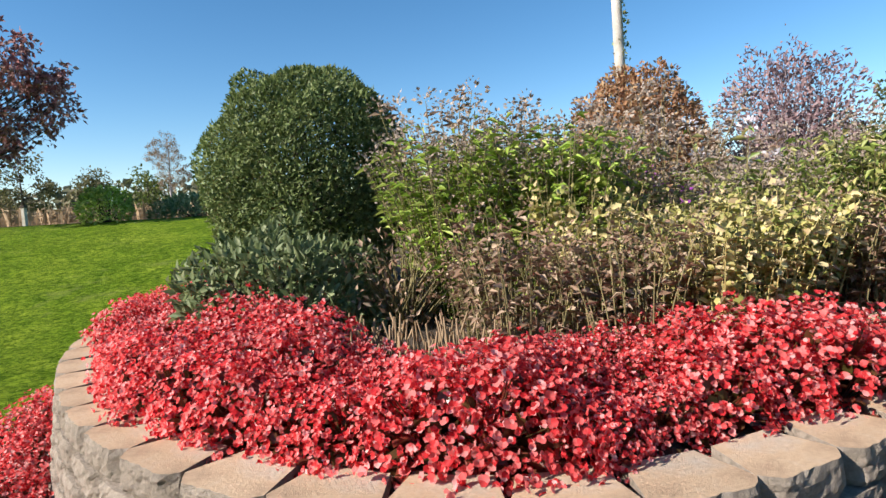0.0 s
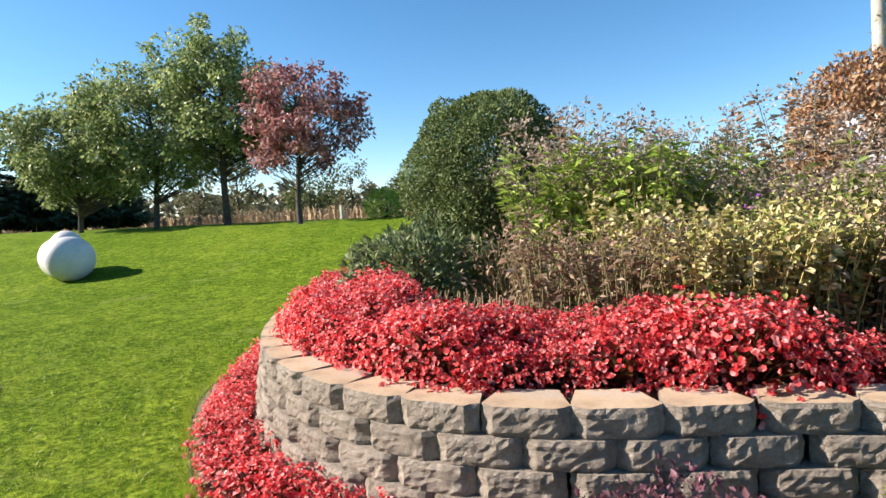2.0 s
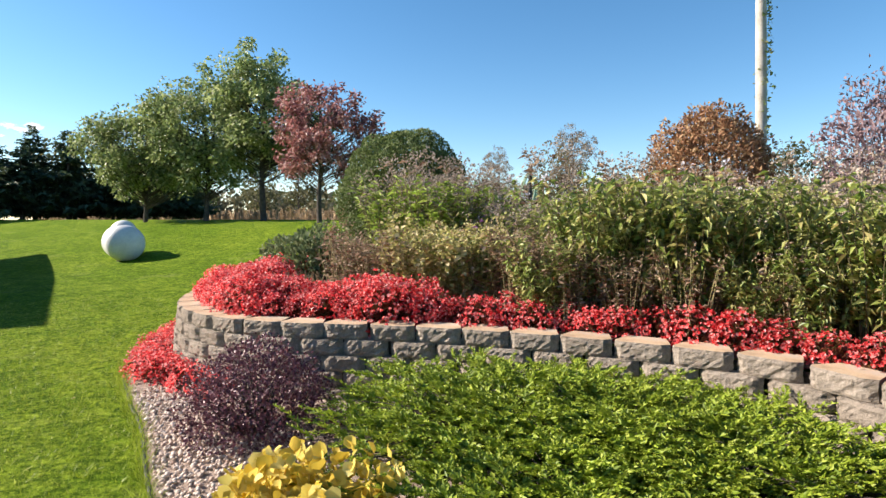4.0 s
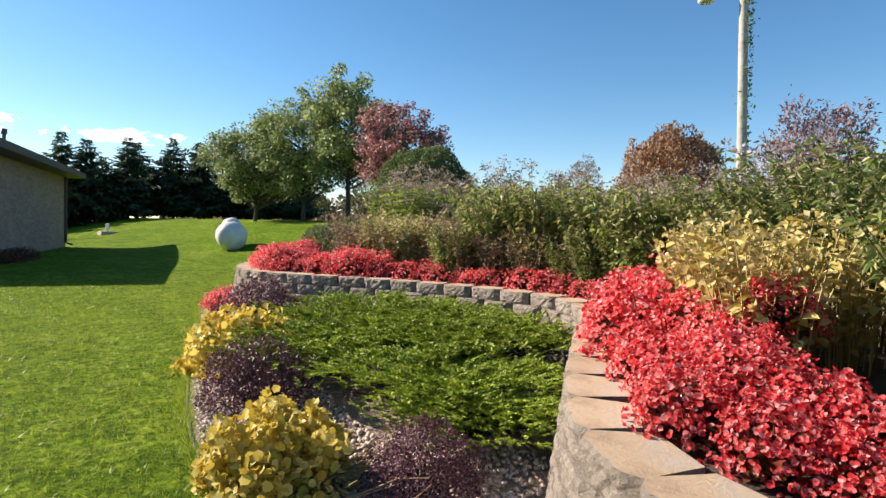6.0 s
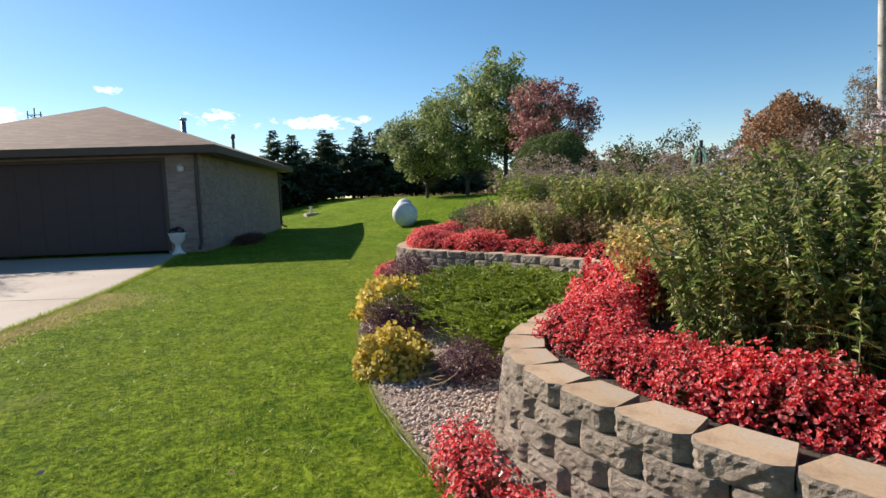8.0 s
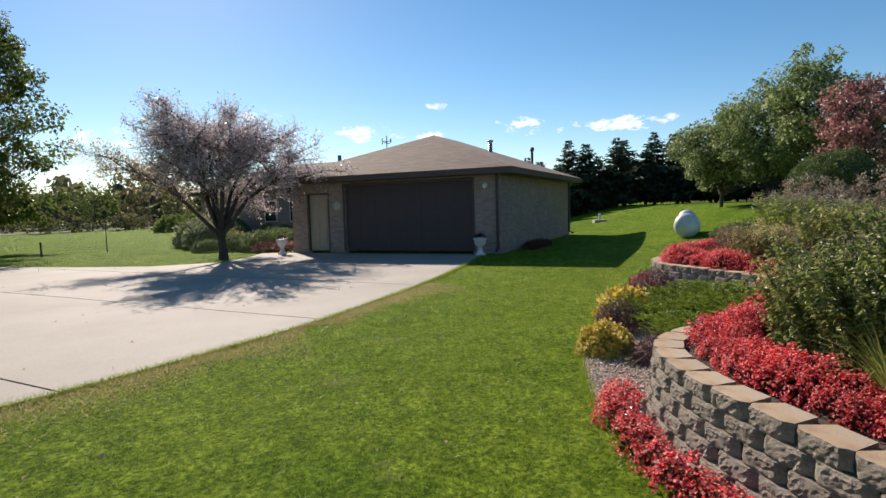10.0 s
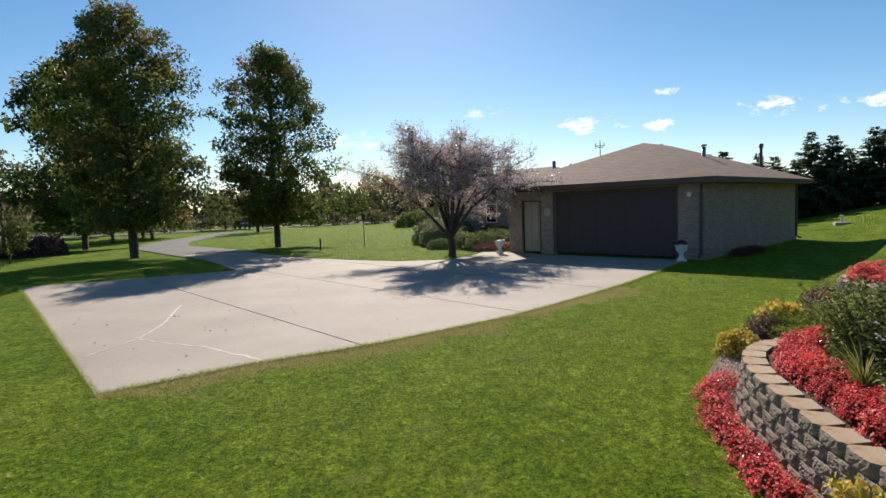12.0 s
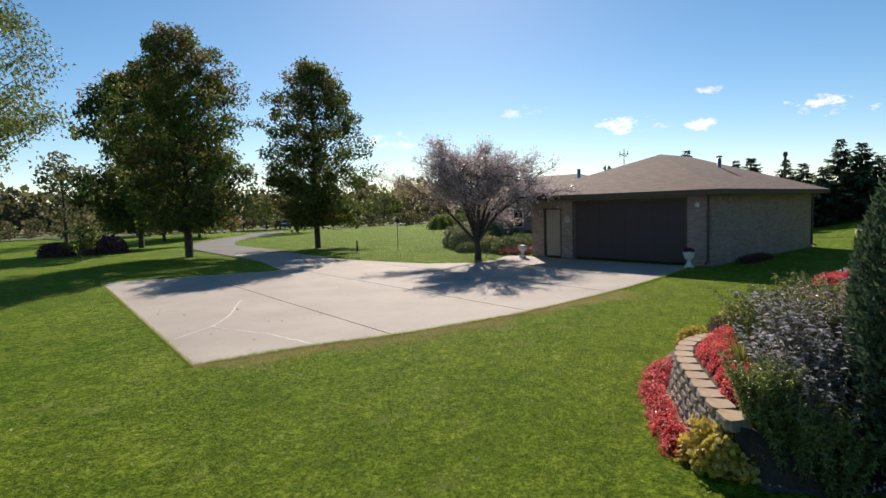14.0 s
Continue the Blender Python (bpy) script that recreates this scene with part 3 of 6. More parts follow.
def brick_material(name, cols, mortar, bw, bh):
    m, nt, b = blank(name)
    tc = nt.nodes.new("ShaderNodeTexCoord")
    sep, com = nt.nodes.new("ShaderNodeSeparateXYZ"), nt.nodes.new("ShaderNodeCombineXYZ")
    nt.links.new(tc.outputs["Object"], sep.inputs[0])
    add = nt.nodes.new("ShaderNodeMath")
    nt.links.new(sep.outputs[0], add.inputs[0])
    nt.links.new(sep.outputs[1], add.inputs[1])
    nt.links.new(add.outputs[0], com.inputs[0])
    nt.links.new(sep.outputs[2], com.inputs[1])
    br = nt.nodes.new("ShaderNodeTexBrick")
    br.inputs["Scale"].default_value = 1.0
    br.inputs["Brick Width"].default_value, br.inputs["Row Height"].default_value, br.inputs["Mortar Size"].default_value = bw, bh, 0.006
    br.inputs["Color1"].default_value, br.inputs["Color2"].default_value, br.inputs["Mortar"].default_value = (*cols[0], 1), (*cols[1], 1), (*mortar, 1)
    nt.links.new(com.outputs[0], br.inputs["Vector"])
    n = stretch(nt, noise_tex(nt, 1.1), 0.3, 0.7)
    c = mixc(nt, 0.4, br.outputs["Color"], ramp(nt, n, [(0.6, 0.58, 0.55), (1, 1, 1)]), "MULTIPLY")
    nt.links.new(c, b.inputs["Base Color"])
    b.inputs["Roughness"].default_value = 0.9
    bump(nt, b, br.outputs["Fac"], -0.5, 0.006)
    return m


M_brickwall = brick_material("tan_brickwork", [(0.26, 0.19, 0.17), (0.37, 0.285, 0.25)], (0.31, 0.26, 0.235), 0.21, 0.075)
M_roofing = brick_material("brown_shingles", [(0.17, 0.11, 0.08), (0.25, 0.165, 0.12)], (0.10, 0.065, 0.05), 0.33, 0.055)


def hip_roof(x0, x1, y0, y1, eave, ridge, over=0.55, thick=0.14):
    """A hipped roof over a rectangle: top planes, fascia and soffit."""
    x0, x1, y0, y1 = x0 - over, x1 + over, y0 - over, y1 + over
    w, d = x1 - x0, y1 - y0
    h = min(w, d) / 2
    if d >= w:
        r = [((x0 + x1) / 2, y0 + h, ridge), ((x0 + x1) / 2, y1 - h, ridge)]
    else:
        r = [(x0 + h, (y0 + y1) / 2, ridge), (x1 - h, (y0 + y1) / 2, ridge)]
    e = [(x0, y0, eave), (x1, y0, eave), (x1, y1, eave), (x0, y1, eave)]
    if d >= w:
        top = [(e[0], e[1], r[0]), (e[1], e[2], r[1], r[0]), (e[2], e[3], r[1]), (e[3], e[0], r[0], r[1])]
    else:
        top = [(e[0], e[1], r[1], r[0]), (e[1], e[2], r[1]), (e[2], e[3], r[0], r[1]), (e[3], e[0], r[0])]
    return top, e


def house_block(owner, x0, x1, y0, y1, eave, ridge):
    top, e = hip_roof(x0, x1, y0, y1, eave, ridge)
    for poly in top:
        bm = bmesh.new()
        f = bm.faces.new([bm.verts.new(p) for p in poly])
        f.normal_update()
        r = bmesh.ops.extrude_face_region(bm, geom=[f])
        bmesh.ops.translate(bm, verts=[v for v in r["geom"] if isinstance(v, bmesh.types.BMVert)], vec=(0, 0, 0.03))
        bmesh.ops.recalc_face_normals(bm, faces=bm.faces)
        part("roof", bm, M_roofing, owner, "brown asphalt shingle slope")
    (ax, ay, _), (bx, by, _) = e[0], e[2]
    t = 0.03
    for q in ((ax, bx, ay, ay + t), (ax, bx, by - t, by), (ax, ax + t, ay + t, by - t), (bx - t, bx, ay + t, by - t)):
        part("fascia", boxed(*q, eave - 0.16, eave + 0.005), M_trim, owner, "dark brown eave board")
    part("soffit", boxed(ax + t, bx - t, ay + t, by - t, eave - 0.165, eave - 0.15), M_trim, owner)


def build_garage():
    g = thing("garage", GARAGE, "low tan brick garage with brown hipped shingle roof", "garage")
    W, D, EAVE = 8.15, 10.8, 2.62
    wt = 0.22
    top = EAVE - 0.165
    # front wall: piers round the big door and the small door, lintels above them
    for x0, x1, z0, z1 in ((-W, -7.42, 0, top), (-6.53, -5.83, 0, top), (-0.95, 0, 0, top), (-7.42, -6.53, 2.06, top), (-5.83, -0.95, 2.32, top)):
        part("wall", boxed(x0, x1, 0, wt, z0 - (0.2 if z0 == 0 else 0), z1), M_brickwall, g)
    for x0, x1, y0, y1 in ((-wt, 0, wt, D), (-W, -W + wt, wt, D), (-W + wt, -wt, D - wt, D)):
        part("wall", boxed(x0, x1, y0, y1, -0.2, top), M_brickwall, g)
    house_block(g, -W, 0, 0, D, EAVE, 4.35)
    # the double door: four rows of panels
    big = part("garage_door", boxed(-5.83, -0.95, 0.14, 0.17, -0.02, 2.32), M_garage_door, g, "dark brown sectional double garage door")
    for r in range(4):
        part("door_section", boxed(-5.80, -0.98, 0.115, 0.139, 0.02 + r * 0.575, 0.575 + r * 0.575, bevel=0.006), M_garage_door, big)
        for c in range(8):
            x = -5.72 + c * 0.595
            part("panel", boxed(x, x + 0.50, 0.104, 0.114, 0.10 + r * 0.575, 0.49 + r * 0.575, bevel=0.004), M_garage_door, big)
    for q in ((-5.90, -5.832, -0.02, 2.40), (-0.948, -0.88, -0.02, 2.40), (-5.83, -0.95, 2.322, 2.40)):
        part("door_frame", boxed(q[0], q[1], -0.02, 0.10, q[2], q[3]), M_trim, g)
    door = part("door", boxed(-7.40, -6.55, 0.09, 0.135, 0.0, 2.04, bevel=0.004), M_door, g, "tan painted side door")
    for z0, z1 in ((0.18, 0.95), (1.08, 1.88)):
        for x0 in (-7.31, -6.96):
            part("panel", boxed(x0, x0 + 0.28, 0.078, 0.089, z0, z1, bevel=0.004), M_door, door)
    part("door_handle", lathe([(0.0, 0), (0.022, 0.0), (0.03, 0.03), (0.02, 0.055), (0.0, 0.06)], 12), M_metal, door).matrix_local = pose(-6.62, 0.085, 1.0, 90, 0, 0)
    for q in ((-7.46, -7.402, 0, 2.10), (-6.548, -6.49, 0, 2.10), (-7.402, -6.548, 2.042, 2.10)):
        part("door_frame", boxed(q[0], q[1], -0.015, 0.088, q[2], q[3]), M_trim, g)
    # lantern on the pier, plaque between the doors, downspouts, vents on the roof
    lamp = part("wall_lamp", lathe([(0.05, 0), (0.07, 0.02), (0.09, 0.12), (0.06, 0.16), (0.02, 0.19)], 14), M_white, g, "round white wall lamp")
    lamp.matrix_local = pose(-0.48, -0.08, 2.02)
    part("bracket", boxed(-0.03, 0.03, 0.05, 0.09, 0.04, 0.14), M_black, lamp)
    plaque = part("plaque", lathe([(0.0, 0), (0.17, 0.0), (0.17, 0.02), (0.12, 0.03), (0.0, 0.03)], 18), M_metal, g, "round metal wall plaque")
    plaque.matrix_local = pose(-6.17, -0.002, 1.62, 90, 0, 0)
    V, F = tubes([([(-0.10, -0.04, 2.45), (-0.10, -0.05, 2.3), (-0.10, -0.05, 0.15), (-0.10, -0.22, 0.03)], [0.045] * 4)], 8)
    link("downspout", V, F, M_trim, g, "brown downspout", True)
    V, F = tubes([([(0.05, D - 0.2, 2.45), (0.05, D - 0.2, 0.1), (0.25, D - 0.2, 0.02)], [0.045] * 3)], 8)
    link("downspout", V, F, M_trim, g, "brown downspout", True)
    for x, y, z, h in ((-2.4, 6.2, 3.5, 0.65),):
        V, F = tubes([([(x, y, z - 0.4), (x, y, z + h), (x, y, z + h + 0.001)], [0.09, 0.09, 0.0])], 12)
        pipe = link("flue_pipe", V, F, M_metal, g, "metal flue pipe", True)
        link("rain_cap", *tubes([([(x, y, z + h + 0.03), (x, y, z + h + 0.10), (x, y, z + h + 0.101)], [0.13, 0.13, 0.0])], 12), M_metal, pipe)
    # the house behind: a recessed wing with windows
    house = thing("house", GARAGE, "low tan brick house wing behind the garage", "house")
    part("wall", boxed(-19, -W - 0.01, 6.0, 13.0, -0.2, top), M_brickwall, house)
    house_block(house, -19, -W - 0.6, 6.0, 13.0, EAVE - 0.005, 4.1)
    for x in (-9.9, -11.0, -12.6, -14.2):
        win = part("window", boxed(x - 0.40, x + 0.40, 5.93, 5.995, 0.95, 2.05), M_white, house, "white framed window")
        part("pane", boxed(x - 0.34, x + 0.34, 5.915, 5.929, 1.01, 1.48), M_glass, win)
        part("pane", boxed(x - 0.34, x + 0.34, 5.915, 5.929, 1.52, 1.99), M_glass, win)
    V, F = tubes([([(-11.6, 8.5, 3.6), (-11.6, 8.5, 4.35), (-11.6, 8.5, 4.351)], [0.10, 0.10, 0])], 12)
    link("flue_pipe", V, F, M_metal, house, "metal flue pipe", True)
    vx, vy = -10.1, 11.0
    V, F = tubes([([(vx, vy, 3.4), (vx, vy, 5.5)], [0.03, 0.022]), ([(vx - 0.3, vy, 5.2), (vx + 0.3, vy, 5.2)], [0.022, 0.022]), ([(vx, vy - 0.3, 5.1), (vx, vy + 0.3, 5.1)], [0.02, 0.02]), ([(vx - 0.28, vy, 5.05), (vx - 0.28, vy, 5.38)], [0.022, 0.022]), ([(vx + 0.25, vy, 5.1), (vx + 0.25, vy, 5.34)], [0.022, 0.022])], 6)
    link("weather_vane", V, F, M_trim, house, "dark metal weather vane on the roof")


build_garage()
# ---- plants ----


def tree(name, seed, h, spread, clear, leaf, label, n_clump=150, per=70, leaf_size=0.16, trunk_r=0.12, shape="oval", density=1.0, bark=None, leans=0.0, clump_r=None, limb=1.0, tips=None):
    """A broadleaf tree: tapered trunk, limbs to every clump, a crown of separate leaves with gaps. Stands at its own origin."""
    rng = np.random.default_rng(seed)
    bark = bark or M_bark
    # clump centres in the crown
    d = ball_dirs(rng, n_clump, -0.85)
    rad = rng.uniform(0.35, 1.0, n_clump) ** 0.55
    ch = h - clear
    C = d * rad[:, None] * np.array([spread, spread, ch / 2]) + np.array([0, 0, clear + ch / 2])
    f = (C[:, 2] - clear) / ch
    if shape == "cone":
        C[:, :2] *= np.interp(f, [0, 0.3, 1], [0.85, 1.12, 0.42])[:, None]
    if shape == "vase":
        C[:, :2] *= (0.75 + 0.45 * f)[:, None]
    if shape == "maple":
        # an upright egg, fullest at a third of its height, with lobes between the main limbs
        a, f = rng.uniform(0, 2 * np.pi, n_clump), rng.uniform(0, 1, n_clump) ** 1.15
        lobe = 1 + 0.20 * np.sin(3 * a + seed + 5 * f) + 0.14 * np.sin(7 * a - 11 * f)
        r = spread * np.interp(f, [0, 0.12, 0.40, 0.68, 0.88, 1], [0.62, 0.92, 1.0, 0.93, 0.70, 0.30]) * lobe * rng.uniform(0.1, 1.0, n_clump) ** 0.48 * rng.uniform(0.82, 1.12, n_clump)
        C = np.stack([np.cos(a) * r, np.sin(a) * r, clear + ch * f - 0.06 * ch * (r / spread) ** 2], 1)
    C[:, :2] += (0.04 if shape == "maple" else 0.18) * spread * np.stack([np.sin(C[:, 2] * 1.7 + seed), np.cos(C[:, 2] * 1.3 + seed)], 1)
    C += rng.normal(0, (0.03 if shape == "maple" else 0.06) * spread, C.shape)
    C[:, 2] = np.maximum(C[:, 2], clear * 0.85)
    top = np.array([leans, 0, h * 0.93])
    tz = np.linspace(0, 1, 9)
    trunk = np.stack([leans * tz ** 2 + 0.04 * np.sin(tz * 7 + seed), 0.04 * np.cos(tz * 6 + seed) - 0.04, tz * h * 0.93], 1)
    paths = [(np.vstack([[trunk[0] - (0, 0, 0.1)], trunk]), np.r_[trunk_r * 1.5, trunk_r * (1.15 * (1 - tz) ** 0.8 + 0.06)])]
    for c in C:
        zb = np.clip(c[2] - 0.55 * np.hypot(c[0], c[1]) - 0.15, clear * 0.8, h * 0.88)
        i = np.interp(zb, trunk[:, 2], np.arange(9))
        b = np.array([np.interp(i, np.arange(9), trunk[:, k]) for k in range(3)])
        mid = b * 0.45 + c * 0.55 + np.array([0, 0, -0.05 * spread]) + rng.normal(0, 0.04 * spread, 3)
        L = np.linalg.norm(c - b)
        r = min(trunk_r * 0.45, 0.012 * L + 0.006) * limb
        paths.append((np.array([b, b * 0.7 + mid * 0.3, mid, c]), np.array([r, r * 0.8, r * 0.5, 0.004])))
    root = thing(name, Matrix.Identity(4), label, "tree")
    V, F = tubes(paths, 4 if leaf_size > 0.4 else 6)
    link("trunk", V, F, bark, root, smooth=True)
    cr = clump_r or spread * 0.20
    n = int(per * density)
    k = np.repeat(np.arange(n_clump), n)
    off = ball_dirs(rng, len(k)) * (rng.uniform(0, 1, len(k)) ** 0.45)[:, None] * np.array([cr, cr, cr * 0.75]) * rng.uniform(0.6, 1.35, n_clump)[k][:, None]
    P = C[k] + off
    A = ball_dirs(rng, len(k)) + unit(off) * 0.6 + np.array([0, 0, -0.35])
    N = ball_dirs(rng, len(k)) * 0.8 + np.array([0, 0, 0.9])
    size = leaf_size * rng.uniform(0.6, 1.25, len(k))
    if tips:
        high = (C[:, 2] - clear) / ch
        turned = (rng.random(n_clump) < np.clip((high - 0.66) * 1.5, 0.04, 0.6))[k]
        V, F = leaves(P[turned], A[turned], N[turned], size[turned], 0.62)
        tagged(link("turning_foliage", V, F, tips, root, "rust and gold leaves at the crown's tips"), kind="stuff")
        P, A, N, size = P[~turned], A[~turned], N[~turned], size[~turned]
    V, F = leaves(P, A, N, size, 0.62)
    tagged(link("crown", V, F, leaf, root), kind="stuff")
    return root


def crabapple(seed, R, h):
    """A low spreading crabapple: forked stems, arching boughs, a haze of fine twigs and few small leaves."""
    rng = np.random.default_rng(seed)
    root = thing("crabapple_tree", Matrix.Identity(4), "spreading crabapple with fine twigs and sparse purplish leaves", "tree")
    fork = np.array([0.05, 0.0, 0.75])
    paths = [(np.array([(0, 0, -0.1), (0.0, 0.02, 0.3), fork]), np.array([0.20, 0.16, 0.14]))]
    ends = []
    for i in range(13):
        a = i * 2.4 + rng.uniform(-0.3, 0.3)
        out = rng.uniform(0.15, 0.80) * R
        e = np.array([math.cos(a) * out, math.sin(a) * out, h * (rng.uniform(0.66, 0.84) - 0.50 * (out / R) ** 1.6)])
        m1 = fork + (e - fork) * 0.35 + np.array([0, 0, 0.12 * h]) * rng.uniform(0.3, 1) + rng.normal(0, 0.1, 3)
        m2 = fork + (e - fork) * 0.7 + np.array([0, 0, 0.10 * h]) + rng.normal(0, 0.12, 3)
        pts = np.array([fork, m1, m2, e])
        paths.append((pts, np.array([0.085, 0.06, 0.04, 0.02])))
        for k in range(11):
            f = rng.uniform(0.3, 1.0)
            b = np.array([np.interp(f, [0, 0.35, 0.7, 1], pts[:, j]) for j in range(3)])
            a2 = a + rng.normal(0, 0.9)
            rise = rng.uniform(-0.12, 0.75)
            L = rng.uniform(0.28, 0.5) * R
            e2 = b + np.array([math.cos(a2) * L, math.sin(a2) * L, rise * L])
            c = (b + e2) / 2 + np.array([0, 0, 0.12 * L]) + rng.normal(0, 0.06, 3)
            paths.append((np.array([b, c, e2]), np.array([0.026, 0.016, 0.007])))
            ends.append((b, c, e2))
    V, F = tubes(paths, 6)
    link("trunk", V, F, M_bark, root, smooth=True)
    twigs, P, A = [], [], []
    for b, c, e in ends:
        for k in range(34):
            f = rng.uniform(0.1, 1.05)
            o = b + (c - b) * min(1, 2 * f) + (e - c) * max(0, 2 * f - 1)
            d = unit(rng.normal(0, 1, 3) + unit(o - fork) * 0.8 + np.array([0, 0, 0.35]))
            L = rng.uniform(0.25, 0.75)
            q = o + d * L * 0.5 + rng.normal(0, 0.05, 3)
            tip = o + d * L + np.array([0, 0, -0.06]) + rng.normal(0, 0.06, 3)
            tip[2] = max(tip[2], 1.0)
            twigs.append((np.array([o, q, tip]), np.array([0.0075, 0.006, 0.003])))
            n = 8
            g = rng.uniform(0.15, 1.0, n)
            P.append(o + (tip - o) * g[:, None] + rng.normal(0, 0.07, (n, 3)))
            A.append(rng.normal(0, 1, (n, 3)) + d * 0.6)
    V, F = tubes(twigs, 3)
    tagged(link("twig_haze", V, F, M_twig, root, "haze of fine grey-purple twigs"), kind="stuff")
    P, A = np.concatenate(P), np.concatenate(A)
    size = 0.085 * rng.uniform(0.5, 1.25, len(P))
    gold = (P[:, 0] * -0.2 + P[:, 1] * -0.98 > 0.25 * R) & (rng.random(len(P)) < 0.7) & (P[:, 2] < 0.85 * h)
    for pick, mat, name in ((gold, L_crab_gold, "golden_foliage"), (~gold, L_crab, "crown")):
        V, F = leaves(P[pick], A[pick], ball_dirs(rng, int(pick.sum())) + (0, 0, 0.4), size[pick], 0.6)
        tagged(link(name, V, F, mat, root), kind="stuff")
    return root


def ground_pose(x, y, turn=0, scale=1.0, z=None, sink=0.0):
    zz = float(gz(x, y)) if z is None else z
    return Matrix.Translation((x, y, zz - sink)) @ Matrix.Rotation(radians(turn), 4, "Z") @ Matrix.Diagonal((scale, scale, scale, 1))


def put(ob, m):
    """A thing's first stand."""
    ob.matrix_world = m
    return ob


def spruce(seed, h, label="dark green conical spruce in a windbreak row"):
    rng = np.random.default_rng(seed)
    root = thing("spruce_tree", Matrix.Identity(4), label, "tree", "spruce windbreak")
    V, F = tubes([([(0, 0, -0.1), (0, 0, h * 0.5), (0, 0, h * 0.97)], [0.16, 0.1, 0.01])], 6)
    link("trunk", V, F, M_bark, root, smooth=True)
    P, A, S = [], [], []
    z = 0.25
    while z < h * 0.98:
        f = z / h
        r = (1 - f) ** 0.8 * h * 0.41 + 0.06
        nb = int(5 + 7 * (1 - f))
        for b in range(nb):
            a = rng.uniform(0, 2 * np.pi)
            rr = r * rng.uniform(0.6, 1.2)
            zj = rng.uniform(-0.15, 0.15)
            m = max(3, int(rr * 8))
            t = np.linspace(0.15, 1, m)
            ax = np.array([np.cos(a), np.sin(a), -0.22])
            pts = t[:, None] * rr * ax + np.array([0, 0, z + 0.18 * rr + zj]) + np.stack([0 * t, 0 * t, 0.25 * rr * t ** 2], 1)
            for sgn in (-1, 1):
                P.append(pts)
                A.append(ax[None] * 0.7 + sgn * np.array([-np.sin(a), np.cos(a), 0])[None] * 0.8 + rng.normal(0, 0.25, (m, 3)))
                S.append(np.full(m, 0.6) * (1.15 - 0.5 * t) * (0.6 + 0.5 * (1 - f)))
        z += 0.22 + 0.05 * rng.random()
    P, A, S = np.concatenate(P), np.concatenate(A), np.concatenate(S)
    V, F = leaves(P, A, np.array([[0, 0, 1.0]]) + rng.normal(0, 0.3, P.shape), S, 0.55)
    tagged(link("crown", V, F, L_spruce, root), kind="stuff")
    return root


def mound(name, seed, rx, rz, leaf, label, category, n=6000, size=0.03, width=0.5, tilt=0.5, inner=0.75, twigs=60, outward=1.0, low=-0.25, lumps=0.12, rounded=False, twig_mat=None, up=0.4, boxy=1.0, twig_reach=0.9):
    """A clipped or naturally rounded shrub: twigs inside, leaves in a shell with an uneven outline."""
    rng = np.random.default_rng(seed)
    root = thing(name, Matrix.Identity(4), label, category)
    d = ball_dirs(rng, n, low)
    if boxy != 1.0:
        d = d / (np.sum(np.abs(d) ** (2 * boxy), 1) ** (0.5 / boxy))[:, None]
    k = np.array([noise.noise(Vector(v) * 2.3 + Vector((seed, 0, 0))) + 0.6 * noise.noise(Vector(v) * 5.1 + Vector((0, seed, 0))) for v in d])
    r = (1 + lumps * k) * (1 - (1 - inner) * rng.uniform(0, 1, n) ** 2.2)
    P = d * r[:, None] * np.array([rx, rx, rz]) + np.array([0, 0, 0.0])
    z0 = -low * rz
    P[:, 2] += z0
    A = d * outward + rng.normal(0, tilt, (n, 3)) + np.array([0, 0, up])
    N = d + rng.normal(0, 0.6, (n, 3)) + np.array([0, 0, 0.5])
    V, F = leaves(P, A, N, size * rng.uniform(0.6, 1.3, n), width, rounded=rounded)
    tagged(link("foliage", V, F, leaf, root), kind="stuff")
    td = ball_dirs(rng, twigs, max(low, 0.0))
    paths = []
    for v in td:
        e = v * np.array([rx, rx, rz]) * twig_reach * rng.uniform(0.8, 1.05) + np.array([0, 0, z0])
        m = e * 0.5 + rng.normal(0, 0.06 * rx, 3)
        paths.append((np.array([(v[0] * 0.05, v[1] * 0.05, -0.03), m, e]), np.array([0.009, 0.006, 0.002]) * (0.6 + rx)))
    V, F = tubes(paths, 4)
    tagged(link("wood", V, F, twig_mat or M_bark, root), kind="stuff")
    return root


